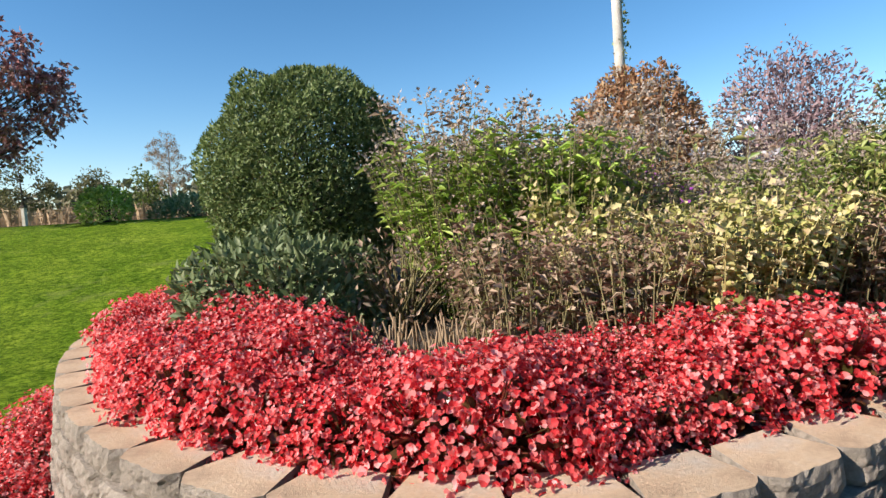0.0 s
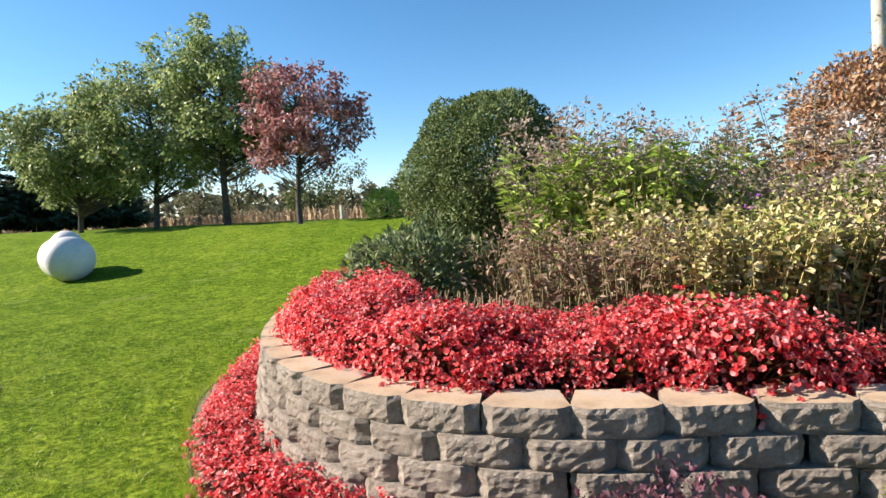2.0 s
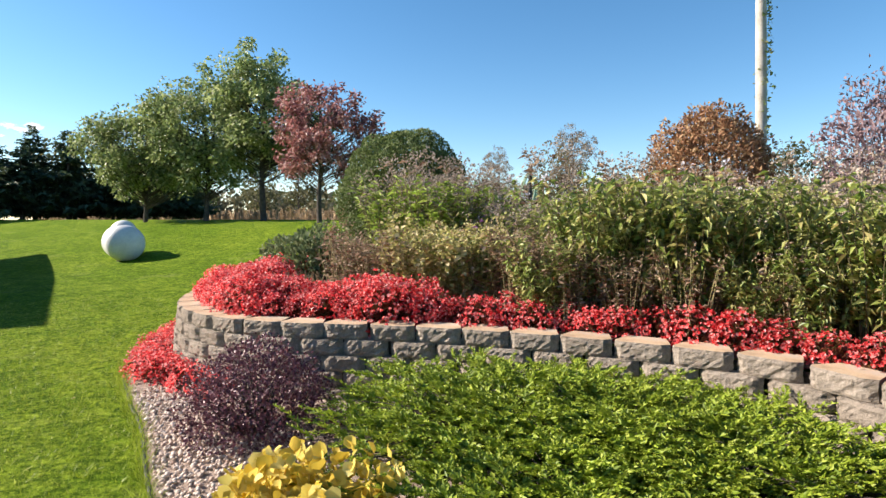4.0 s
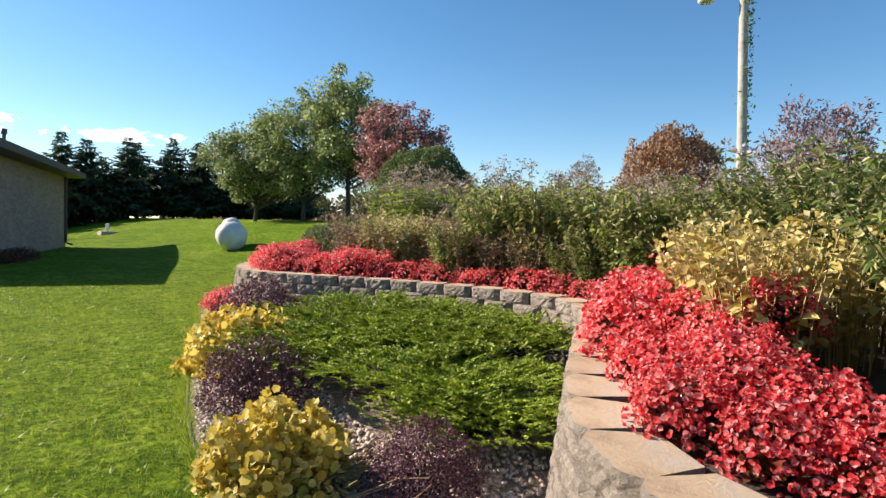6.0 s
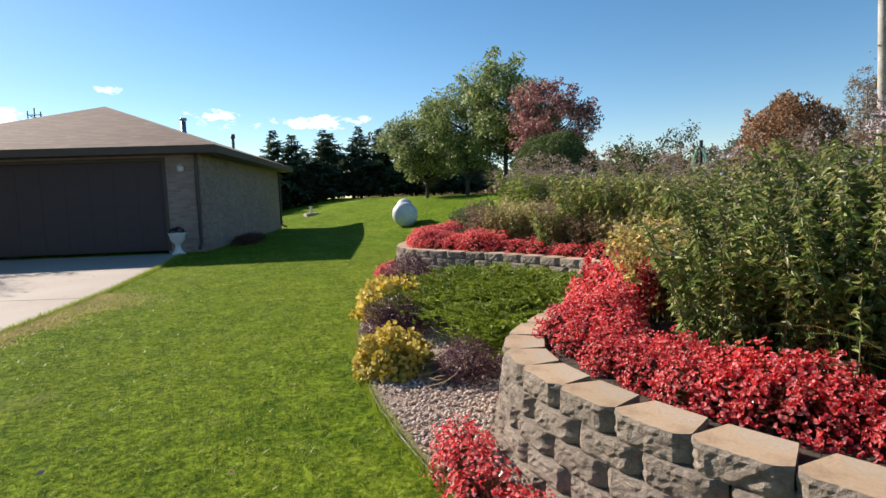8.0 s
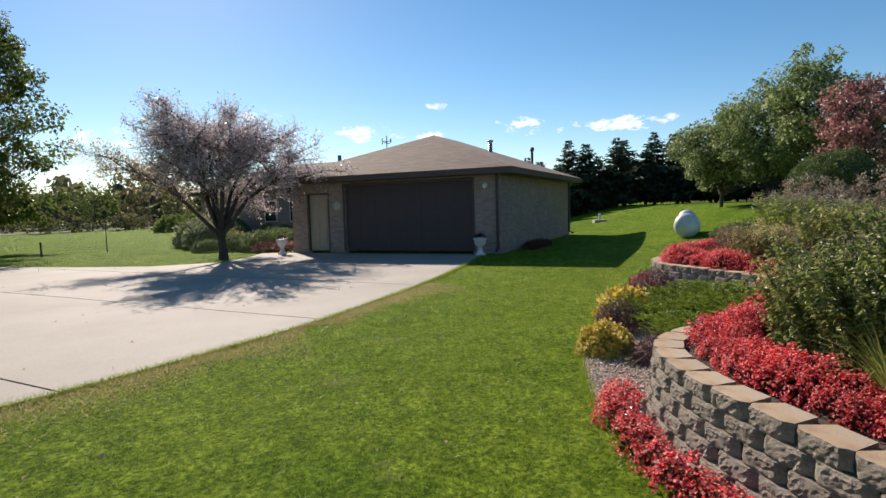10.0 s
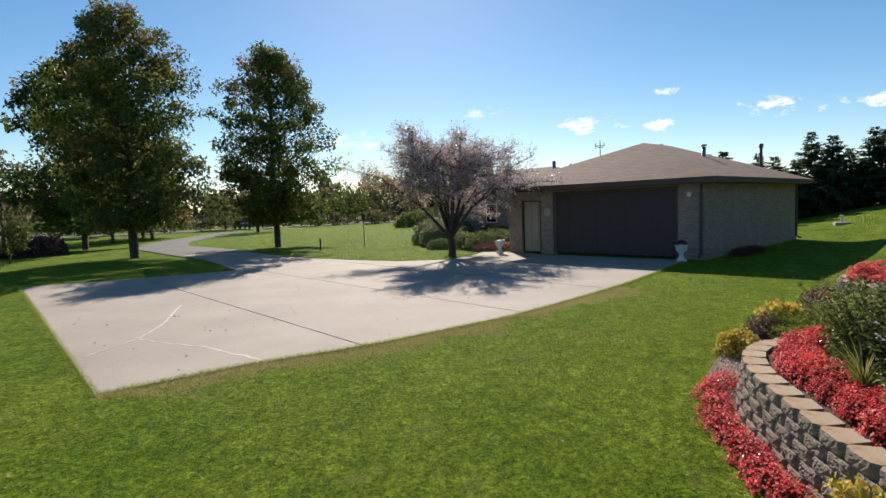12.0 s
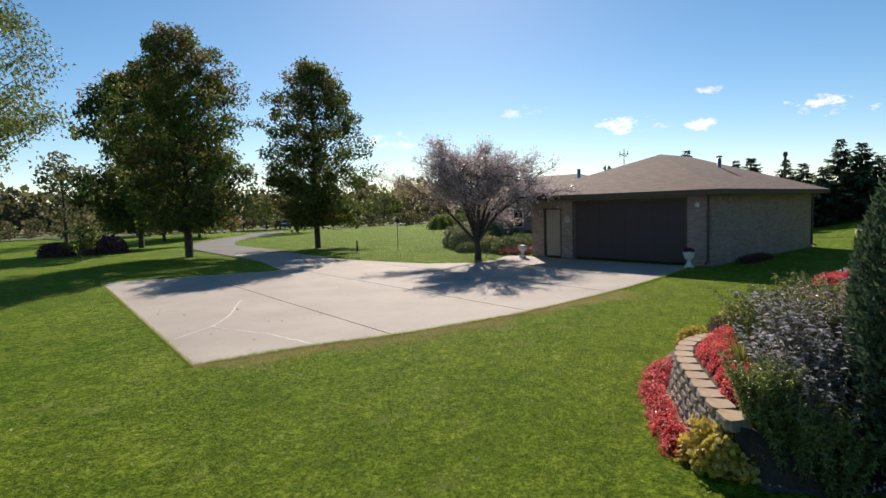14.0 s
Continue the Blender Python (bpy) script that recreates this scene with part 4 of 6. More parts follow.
def perennial(name, seed, h, r, stems, leaf, label, leaf_size=0.09, width=0.28, per=16, bare=0.15, top=None, top_mat=None, top_n=0, top_size=0.03, lean=0.25, leaf_top=1.0, droop=0.3, stem_mat=None, top_spread=0.05, category="plant", rounded=False):
    """A clump of leafy stems, with heads of seed or flower on top where it has them."""
    rng = np.random.default_rng(seed)
    root = thing(name, Matrix.Identity(4), label, category)
    paths, P, A, N, TP = [], [], [], [], []
    for s in range(stems):
        a, q = rng.uniform(0, 2 * np.pi), math.sqrt(rng.random())
        b = np.array([math.cos(a), math.sin(a), 0]) * q * r * 0.6
        hh = h * rng.uniform(0.72, 1.05)
        out = np.array([math.cos(a), math.sin(a), 0]) * q * lean * hh + rng.normal(0, 0.05 * hh, 3) * (1, 1, 0)
        t = np.linspace(0, 1, 5)
        pts = b + np.stack([out[0] * t ** 1.6, out[1] * t ** 1.6, hh * t], 1)
        pts[0, 2] -= 0.05
        paths.append((pts, np.linspace(0.0045, 0.0016, 5) * (0.7 + h * 0.5)))
        n = max(2, int(per * hh / h))
        f = rng.uniform(bare, leaf_top, n)
        base = np.stack([np.interp(f, t, pts[:, i]) for i in range(3)], 1)
        la = rng.uniform(0, 2 * np.pi, n)
        P.append(base)
        A.append(np.stack([np.cos(la), np.sin(la), rng.uniform(-droop, 0.6, n)], 1))
        N.append(np.array([[0, 0, 1.0]]) + rng.normal(0, 0.45, (n, 3)))
        TP.append(pts[-1])
    V, F = tubes(paths, 3)
    tagged(link("stalk", V, F, stem_mat or M_stem, root), kind="stuff")
    P, A, N = np.concatenate(P), np.concatenate(A), np.concatenate(N)
    V, F = leaves(P, A, N, leaf_size * rng.uniform(0.55, 1.25, len(P)), width, droop=0.25, rounded=rounded)
    tagged(link("foliage", V, F, leaf, root), kind="stuff")
    if top_n:
        TP = np.array(TP)
        k = np.repeat(np.arange(len(TP)), top_n)
        off = ball_dirs(rng, len(k), -0.4) * rng.uniform(0.2, 1, (len(k), 1)) * top_spread
        V, F = leaves(TP[k] + off, unit(off) + rng.normal(0, 0.3, off.shape), ball_dirs(rng, len(k)) + (0, 0, 0.6), top_size * rng.uniform(0.6, 1.3, len(k)), 0.7)
        tagged(link("seed_head", V, F, top_mat, root, top or ""), kind="stuff")
    return root


def begonia(seed, r=0.2, h=0.24, fine=True, m=310, bloom=1.28):
    rng = np.random.default_rng(seed)
    root = thing("begonia_plant", Matrix.Identity(4), "bedding begonia with coral red flowers and bronze leaves", "flower", "begonia border")
    n = 120
    d = ball_dirs(rng, n, 0.0)
    P = d * rng.uniform(0.3, 0.74, (n, 1)) * (r, r, h * 0.9)
    V, F = leaves(P, d + rng.normal(0, 0.5, (n, 3)), d * 0.4 + (0, 0, 1) + rng.normal(0, 0.4, (n, 3)), 0.045 * rng.uniform(0.6, 1.3, n), 0.42 if fine else 0.85, rounded=fine)
    tagged(link("foliage", V, F, L_begonia, root), kind="stuff")
    d = unit(ball_dirs(rng, 130, -0.12)[rng.integers(0, 130, m)] + rng.normal(0, 0.11, (m, 3)))
    lump = 1 + 0.16 * np.array([noise.noise(Vector(v) * 3 + Vector((seed, 0, 0))) for v in d])
    C = d * (lump * rng.uniform(0.76, 1.1, m))[:, None] * (r, r, h)
    face = unit(d + rng.normal(0, 0.5, (m, 3)) + (0, 0, 0.2))
    a0 = rng.uniform(0, 2 * np.pi, m)
    ref = unit(np.cross(face, ball_dirs(rng, m)))
    ref2 = np.cross(face, ref)
    PP, AA, NN, SS = [], [], [], []
    for k, s, cup in ((0, 0.0145, 0.5), (1.3, 0.0125, 0.75), (2.6, 0.0145, 0.55)):
        a = a0 + k * np.pi / 2
        PP.append(C)
        AA.append(np.cos(a)[:, None] * ref + np.sin(a)[:, None] * ref2 + face * cup)
        NN.append(face + rng.normal(0, 0.15, (m, 3)))
        SS.append(s * rng.uniform(0.8, 1.25, m))
    V, F = leaves(np.concatenate(PP), np.concatenate(AA), np.concatenate(NN), np.concatenate(SS) * bloom, 0.62 if fine else 1.15, 0.22, 0.06, rounded=fine)
    tagged(link("bloom", V, F, L_petal, root, "coral red four-petalled flowers"), kind="stuff")
    ns = 26
    sd = ball_dirs(rng, ns, 0.1)
    V, F = tubes([(np.array([(v[0] * 0.02, v[1] * 0.02, -0.02), v * (r * 0.45, r * 0.45, h * 0.5), v * (r * 0.9, r * 0.9, h * 0.9)]), np.array([0.004, 0.003, 0.002])) for v in sd], 3)
    tagged(link("stalk", V, F, L_begonia, root), kind="stuff")
    return root


def spread(makers, spots, rng, smin=0.85, smax=1.15, swell=None):
    """Stands copies of the given plants at (x, y, z) spots."""
    first = set()
    for x, y, z in spots:
        o = rng.choice(makers)
        k = rng.uniform(smin, smax) * (swell(x, y, z) if swell else 1.0)
        m = Matrix.Translation((x, y, z)) @ Matrix.Rotation(rng.uniform(0, 6.28), 4, "Z") @ Matrix.Diagonal((k, k, k, 1))
        if o.name not in first and o.name not in used:
            first.add(o.name)
            used.add(o.name)
            o.matrix_world = m
        else:
            copy_thing(o, m @ Matrix.Diagonal((1 / o.scale[0], 1 / o.scale[1], 1 / o.scale[2], 1)))


used = set()
rng0 = random.Random(11)

# begonias on the wall, in three staggered rows, and at its foot
beg = [begonia(100 + i, m=620, bloom=0.90) for i in range(4)]
beg_bay = [begonia(115 + i, m=330, bloom=1.2) for i in range(3)]
beg_lobe = [begonia(120 + i, m=520, bloom=1.04) for i in range(4)]
beg_far = [begonia(110 + i, fine=False) for i in range(4)]
spots = []
for row, (inset, z) in enumerate(((0.33, 0.0), (0.53, 0.02), (0.72, 0.03))):
    s = 0.1 + 0.1 * row
    while s < WALL_LEN - (0.18 if row == 0 else 0.25):
        p, t, inward = wall_at(s)
        if not (row == 2 and (p[0] > 0.9 or -0.8 < p[0] < -0.15) and not 4.3 < p[0] < 4.8) and not (row == 1 and 1.3 < p[0] < 4.0) and not (row == 2 and p[0] > 5.0):
            q = p + inward * (inset + (0.08 - 0.06 * row if p[0] > 5.3 else 0.0) + rng0.uniform(-0.04, 0.04)) + t * rng0.uniform(-0.04, 0.04)
            spots.append((q[0], q[1], WALL_TOP - 0.03 + z + (0.10 * row * math.exp(-((p[0] - 4.7) / 0.5) ** 2))))
        s += 0.175 if 1.3 < p[0] < 4.0 else (0.18 if p[0] > 4.9 else 0.23)
for s0, s1, off in ((0.6, 4.95, 0.14), (1.1, 4.4, 0.22)):
    s = s0
    while s < s1:
        p, t, inward = wall_at(s)
        q = p - inward * (off + rng0.uniform(-0.03, 0.03))
        spots.append((q[0], q[1], float(gz(*q)) - 0.02))
        s += 0.22
s = 11.6
while s < WALL_LEN - 0.35:
    p, t, inward = wall_at(s)
    q = p - inward * (0.24 + rng0.uniform(-0.03, 0.03))
    spots.append((q[0], q[1], float(gz(*q)) - 0.02))
    s += 0.21


def swell(x, y, z):
    """The border grows taller towards the wall's right-hand bend, lower along the bay."""
    if z < 0.2:
        return 0.82
    k = 1.0 + 0.22 * math.exp(-((x - 4.6) / 0.5) ** 2) + 0.12 * math.sin(x * 5.1 + y * 3.0)
    if 1.3 < x < 3.9 and y > 1.2:
        k *= 0.74
    if x > 4.95:
        k *= 0.70
    if x < 1.3:
        k *= 1 + 0.18 * math.exp(-((x + 1.15) / 0.35) ** 2) - 0.30 * math.exp(-((x + 0.5) / 0.22) ** 2) + 0.12 * math.exp(-((x + 0.1) / 0.16) ** 2) - 0.22 * math.exp(-((x - 0.32) / 0.18) ** 2) + 0.10 * math.exp(-((x - 0.9) / 0.3) ** 2)
    return k


spread(beg, [q for q in spots if q[2] > 0.2 and q[0] < 1.5], rng0, 0.88, 1.12, swell)
spread(beg_bay, [q for q in spots if q[2] > 0.2 and 1.5 <= q[0] < 4.6], rng0, 0.88, 1.12, swell)
spread(beg_lobe, [q for q in spots if q[2] > 0.2 and q[0] >= 4.6], rng0, 0.88, 1.12, swell)
spread(beg_far, [q for q in spots if q[2] <= 0.2], rng0, 0.88, 1.12, swell)
# ---- shrubs round the bay and in the bed ----


def stand(ob, x, y, turn=0, scale=1.0, z=None):
    return put(ob, ground_pose(x, y, turn, scale, z))


def again(ob, x, y, turn=0, scale=1.0, z=None):
    s = ob.scale[0]
    return copy_thing(ob, ground_pose(x, y, turn, scale / s, z))


stand(mound("yew_bush", 1, 0.83, 0.97, L_dome, "large clipped dark green yew dome", "shrub", 58000, 0.043, 0.45, 0.8, 0.62, 60, 0.7, -0.95, 0.13, boxy=1.1), -1.64, 4.45, z=0.40)
stand(mound("evergreen_shrub", 2, 0.54, 0.37, L_yew, "low dark green broad-leaved shrub in front of a yew", "shrub", 4200, 0.065, 0.45, 0.7, 0.6, 40, 0.8, -0.5, 0.3), -1.3, 2.62, z=0.40)
stand(mound("twiggy_shrub", 3, 0.40, 0.36, L_brown, "small reddish brown twiggy shrub losing leaves", "shrub", 700, 0.045, 0.4, 0.8, 0.3, 110, 0.8, -0.4, 0.3, twig_mat=M_stem), -0.62, 2.7, z=0.42)


def juniper(seed, rx, h, label):
    """A spreading juniper: low arching boughs, each ending in feathery plumes of short shoots."""
    rng = np.random.default_rng(seed)
    root = thing("juniper_shrub", Matrix.Identity(4), label, "shrub", "junipers in the bay")
    paths, P, A, S = [], [], [], []
    drift = rng.uniform(0, 2 * np.pi)
    for b in range(200):
        a = rng.uniform(0, 2 * np.pi)
        L = rx * math.sqrt(rng.uniform(0.02, 1.0))
        t = np.linspace(0, 1, 6)
        up = h * rng.uniform(0.7, 1.05) * (1 - 0.22 * L / rx)
        pts = np.stack([np.cos(a) * L * t, np.sin(a) * L * t, up * np.sin(np.minimum(t * 1.9, 1.6)) + 0.02], 1)
        paths.append((pts * (1, 1, 0.86), np.linspace(0.007, 0.0015, 6)))
        # plumes along the outer half
        for k in range(6):
            f = 1.0 if k == 0 else rng.uniform(0.30, 0.97)
            base = np.array([np.interp(f, t, pts[:, i]) for i in range(3)])
            ha = a + rng.normal(0, 0.7) + 0.35 * math.sin(a - drift)
            ax = np.array([math.cos(ha), math.sin(ha), rng.uniform(0.25, 0.95)])
            ax /= np.linalg.norm(ax)
            pl = rng.uniform(0.10, 0.18)
            m = 22
            q = np.linspace(0.0, 1.0, m)
            axis = base + q[:, None] * pl * ax + np.stack([0 * q, 0 * q, -0.25 * pl * q ** 2], 1)
            side = np.cross(ax, (0, 0, 1.0))
            side /= np.linalg.norm(side)
            sg = np.where(np.arange(m) % 2, 1.0, -1.0)
            P.append(axis)
            A.append(ax[None] * 0.9 + sg[:, None] * side[None] * 0.75 + rng.normal(0, 0.28, (m, 3)) + (0, 0, 0.15))
            S.append(np.clip(0.034 * (1.05 - 0.65 * q), 0.011, 1) * rng.uniform(0.75, 1.25, m))
    P, A, S = np.concatenate(P), np.concatenate(A), np.concatenate(S)
    V, F = leaves(P, A, np.array([[0, 0, 1.0]]) + rng.normal(0, 0.6, P.shape), S, 0.45)
    tagged(link("foliage", V, F, L_juniper, root), kind="stuff")
    V, F = tubes(paths, 4)
    tagged(link("bough", V, F, M_bark, root), kind="stuff")
    return root


jn = stand(juniper(4, 0.95, 0.40, "low spreading bright green juniper filling the bay"), 2.3, 0.85, z=LAWN)
again(jn, 3.3, 0.95, 130, 0.95, LAWN)
again(jn, 2.85, 0.15, 250, 0.85, LAWN)
again(jn, 3.85, 0.2, 60, 0.78, LAWN)
again(jn, 1.75, 0.85, 200, 0.6, LAWN)
again(jn, 2.75, 1.0, 310, 0.95, LAWN)
again(jn, 4.2, 0.12, 20, 0.62, LAWN)
bb = stand(mound("barberry_bush", 5, 0.40, 0.36, L_barberry, "dark purple barberry beside the gravel", "shrub", 8500, 0.021, 0.6, 0.9, 0.5, 50, 0.6, -0.35, 0.25), 0.98, 0.42, z=LAWN)
again(bb, 3.1, -0.5, 80, 0.74, LAWN)
again(bb, 4.5, -0.44, 170, 0.56, LAWN)
gs = stand(mound("spirea_bush", 6, 0.33, 0.28, L_gold, "golden yellow spirea turning in autumn", "shrub", 2900, 0.044, 0.52, 0.9, 0.4, 70, 0.7, -0.3, 0.42, rounded=True, twig_mat=M_stem), 2.25, -0.28, z=LAWN)
again(gs, 4.1, -0.84, 100, 0.78, LAWN)
again(gs, 8.42, -0.05, 200, 0.95, LAWN)

# ---- perennials in the raised bed ----
M_greenstem = rough_mat("green_stem", [(0.10, 0.085, 0.04), (0.22, 0.19, 0.085)], 6, 0.8, 0.2, 0.003, 0.3)
M_strawstem = rough_mat("straw_stem", [(0.36, 0.29, 0.09), (0.56, 0.47, 0.20)], 6, 0.8, 0.2, 0.003, 0.3)
green_tall = [perennial("phlox_clump", 50 + i, 0.95, 0.32, 64, L_green, "tall leafy green phlox, yellowing, on the bed", 0.067, 0.36, 50, 0.22, "spent flower heads", L_grey, 6, 0.017, 0.30, droop=1.1, stem_mat=M_greenstem) for i in range(3)]
green_low = [perennial("phlox_clump", 55 + i, 0.78, 0.30, 54, L_green, "leafy green phlox with dry lower stems", 0.070, 0.34, 54, 0.02, "spent flower heads", L_grey, 4, 0.015, 0.30, droop=1.0, stem_mat=M_greenstem) for i in range(2)]
deep = [perennial("phlox_clump", 58 + i, (0.98, 0.9, 0.62)[i], 0.32, (60, 60, 50)[i], L_deep, "dense dark green phlox with bare shaded stems", 0.050, 0.34, 62, (0.40, 0.46, 0.10)[i], "spent flower heads", L_grey, 3, 0.016, 0.46, droop=0.8, stem_mat=M_greenstem) for i in range(3)]
fern = [perennial("goldenrod_clump", 60 + i, 1.0, 0.30, 70, L_bright, "feathery green goldenrod with brown plumes", 0.075, 0.26, 26, 0.08, "brown seed plumes", L_grey, 12, 0.022, 0.30, top_spread=0.06) for i in range(2)]
yellow = [perennial("peony_clump", 70 + i, 0.62, 0.26, 36, L_yellow, "yellowing perennial with pale dry leaves", 0.038, 0.38, 30, 0.2, "pale seed pods", L_yellow, 4, 0.03, 0.25, stem_mat=M_strawstem, rounded=True, droop=0.7) for i in range(3)]
straw = [perennial("peony_clump", 74 + i, 0.62, 0.26, 40, L_straw, "straw yellow withering peony with pale pods", 0.05, 0.36, 12, 0.25, "pale seed pods", L_straw, 5, 0.032, 0.25, stem_mat=M_strawstem, rounded=True, droop=0.7) for i in range(2)]
brown = [perennial("withered_clump", 80 + i, 0.55, 0.26, 44, L_brown, "withered brown perennial stems with curled leaves", 0.05, 0.4, 16, 0.1, "dry heads", L_brown, 6, 0.018, 0.25) for i in range(2)]
aster = [perennial("aster_clump", 90 + i, 0.82, 0.34, 50, L_green, "grey-green aster gone to fluffy seed", 0.06, 0.30, 20, 0.15, "grey fluffy seed heads", L_grey, 14, 0.022, 0.35, top_spread=0.07) for i in range(3)]
plume = [perennial("joe_pye_clump", 95 + i, 1.24, 0.30, 16, L_brown, "tall grey-brown stems with dry flower plumes", 0.09, 0.25, 14, 0.3, "dry brown plumes", L_grey, 34, 0.028, 0.3, top_spread=0.085) for i in range(2)]
flowering = [perennial("violet_aster_clump", 98, 0.92, 0.14, 5, L_green, "late aster with a few violet flowers", 0.07, 0.28, 16, 0.2, "violet flowers", L_violet, 6, 0.024, 0.2, top_spread=0.04),
             perennial("white_phlox_clump", 99, 0.92, 0.16, 6, L_green, "phlox with a few pale pink flowers", 0.09, 0.28, 16, 0.2, "pale flower heads", L_white, 14, 0.026, 0.2, top_spread=0.045)]


def bed_spots(lst):
    return [(x, y, soil_z(x, y) - 0.03) for x, y in lst]


rb = random.Random(7)
spread(brown, bed_spots([(0.0, 1.95), (0.25, 2.05), (0.42, 1.85), (-0.15, 2.2), (0.62, 2.0), (1.35, 2.2), (1.6, 2.15), (1.85, 2.25), (1.55, 2.45), (4.65, 1.95)]), rb)
spread(yellow, bed_spots([(0.75, 1.85), (0.95, 2.0), (0.85, 2.35), (1.15, 2.15), (0.35, 2.4)]), rb, 0.9, 1.2)
spread(straw, bed_spots([(4.95, 0.75), (5.15, 0.95), (5.3, 0.55), (5.5, 0.85), (4.85, 1.1)]), rb, 0.72, 0.9)
spread(green_low, bed_spots([(0.6, 2.25), (1.1, 2.45), (1.3, 2.65), (0.95, 2.2), (1.25, 2.3)]), rb, 0.65, 0.8)
spread(fern, bed_spots([(-0.3, 2.85), (0.0, 2.95), (0.3, 3.0), (-0.05, 3.25), (-0.45, 3.15), (0.25, 2.75), (0.5, 3.2)]), rb, 0.95, 1.1)
spread(green_low, bed_spots([(3.05, 2.3), (3.35, 2.3), (3.75, 2.3), (1.8, 2.05)]), rb, 0.55, 0.7)
spread(green_low, bed_spots([(8.3, 0.25), (8.15, 0.6), (8.4, 0.45), (8.05, 0.3), (8.25, 0.85)]), rb, 0.65, 0.8)
spread(green_tall, bed_spots([(2.05, 2.35), (2.35, 2.45), (2.65, 2.45), (2.95, 2.5), (3.25, 2.45), (2.2, 2.75), (2.55, 2.85), (2.9, 2.9), (3.3, 2.85), (3.6, 2.4), (1.85, 2.75), (2.1, 3.1), (4.0, 2.35), (4.45, 2.25)]), rb, 0.86, 1.04)
spread(brown, bed_spots([(2.0, 2.1), (2.2, 2.28), (2.35, 2.15), (2.6, 2.38), (2.7, 2.22), (3.2, 2.35), (1.75, 2.15)]), rb, 0.78, 1.0)
spread(straw, bed_spots([(5.35, 0.4), (5.15, 0.6)]), rb, 0.8, 0.95)
spread(deep[:2], bed_spots([(6.1, 0.4), (6.3, 0.65), (6.05, 0.85), (6.5, 0.4), (6.45, 0.9), (6.7, 0.65), (5.45, 1.25), (5.9, 1.3), (5.2, 1.6), (6.9, 0.5), (7.05, 0.75), (6.6, 0.2), (6.25, 0.2)]), rb, 0.78, 0.95)
ast = []
for i in range(27):
    ast.append((rb.uniform(-0.6, 6.6), rb.uniform(3.2, 5.2)))
ast += [(1.2, 3.0), (1.5, 3.05), (0.85, 2.9), (1.75, 3.2), (4.4, 2.3), (4.1, 2.7), (4.7, 2.5), (3.6, 3.0)]
spread(aster, bed_spots(ast), rb, 0.85, 1.15)
spread(deep[:2], bed_spots([(4.8, 2.0), (5.2, 2.1), (5.7, 1.8), (6.2, 1.5), (6.7, 1.25), (7.1, 0.85), (6.0, 1.05), (6.45, 0.75), (6.8, 0.85), (5.55, 1.45), (6.25, 0.95)]), rb, 0.9, 1.08)
spread(deep[2:], bed_spots([(6.1, 0.12), (6.35, 0.15), (6.65, 0.2), (6.95, 0.3)]), rb, 0.8, 1.0)
spread(plume, bed_spots([(-0.4, 3.5), (-0.1, 3.6), (0.2, 3.7), (0.3, 3.45), (1.15, 3.95), (-0.2, 3.9), (1.3, 4.3), (2.3, 4.6), (3.1, 4.4), (4.0, 4.2), (4.6, 3.6), (2.0, 5.2), (3.4, 5.4), (1.4, 4.8)]), rb, 0.9, 1.1)
spread([flowering[0]], bed_spots([(0.95, 2.75), (1.15, 3.3)]), rb)
spread([flowering[1]], bed_spots([(1.25, 2.9), (2.6, 3.1), (4.6, 1.8), (5.0, 2.2), (6.3, 1.1)]), rb)
sage = perennial("russian_sage", 97, 0.95, 0.34, 80, L_sage, "silvery grey Russian sage, leaning, gone to seed", 0.055, 0.32, 34, 0.05, "", None, 0, 0.02, 0.5)
spread([sage], bed_spots([(7.85, 0.55), (7.65, 0.9), (8.05, 0.75), (7.45, 0.65)]), rb, 0.88, 1.05)
spread(aster, bed_spots([(7.25, 0.5), (7.9, 1.05), (8.15, 0.5)]), rb, 0.7, 0.85)
spread(aster, bed_spots([(7.35, 1.0), (7.6, 1.25), (7.2, 1.2), (7.0, 1.0), (7.15, 0.8)]), rb, 1.0, 1.2)
spread(deep[2:], bed_spots([(8.42, 0.22), (8.55, 0.5), (8.5, 0.75), (8.36, 0.36)]), rb, 0.75, 0.95)
stand(mound("arborvitae", 8, 0.62, 1.33, L_spruce, "dark green upright arborvitae at the bed's end", "shrub", 22000, 0.07, 0.45, 0.5, 0.7, 40, 0.6, -0.95, 0.08, up=0.9, boxy=1.3), 8.12, 1.48, z=LAWN)
stand(mound("rounded_shrub", 9, 0.74, 1.16, L_rust, "rounded shrub with rust brown autumn leaves", "shrub", 24000, 0.06, 0.5, 0.9, 0.6, 60, 0.7, -0.8, 0.24, boxy=1.35), 1.66, 6.7, z=0.36)
stand(mound("smoke_bush", 10, 0.70, 1.24, L_purple, "tall twiggy purple-brown shrub", "shrub", 11000, 0.065, 0.45, 0.9, 0.4, 200, 0.9, -0.85, 0.40, boxy=1.3, twig_reach=0.98, twig_mat=M_twig), 3.55, 7.0, z=0.30)
stand(mound("rounded_shrub", 12, 0.8, 1.15, L_rust, "large rust brown shrub behind the perennials", "shrub", 13000, 0.06, 0.5, 0.8, 0.5, 160, 0.7, -0.8, 0.4, boxy=1.2, twig_reach=1.1), 5.5, 5.9, z=0.38)


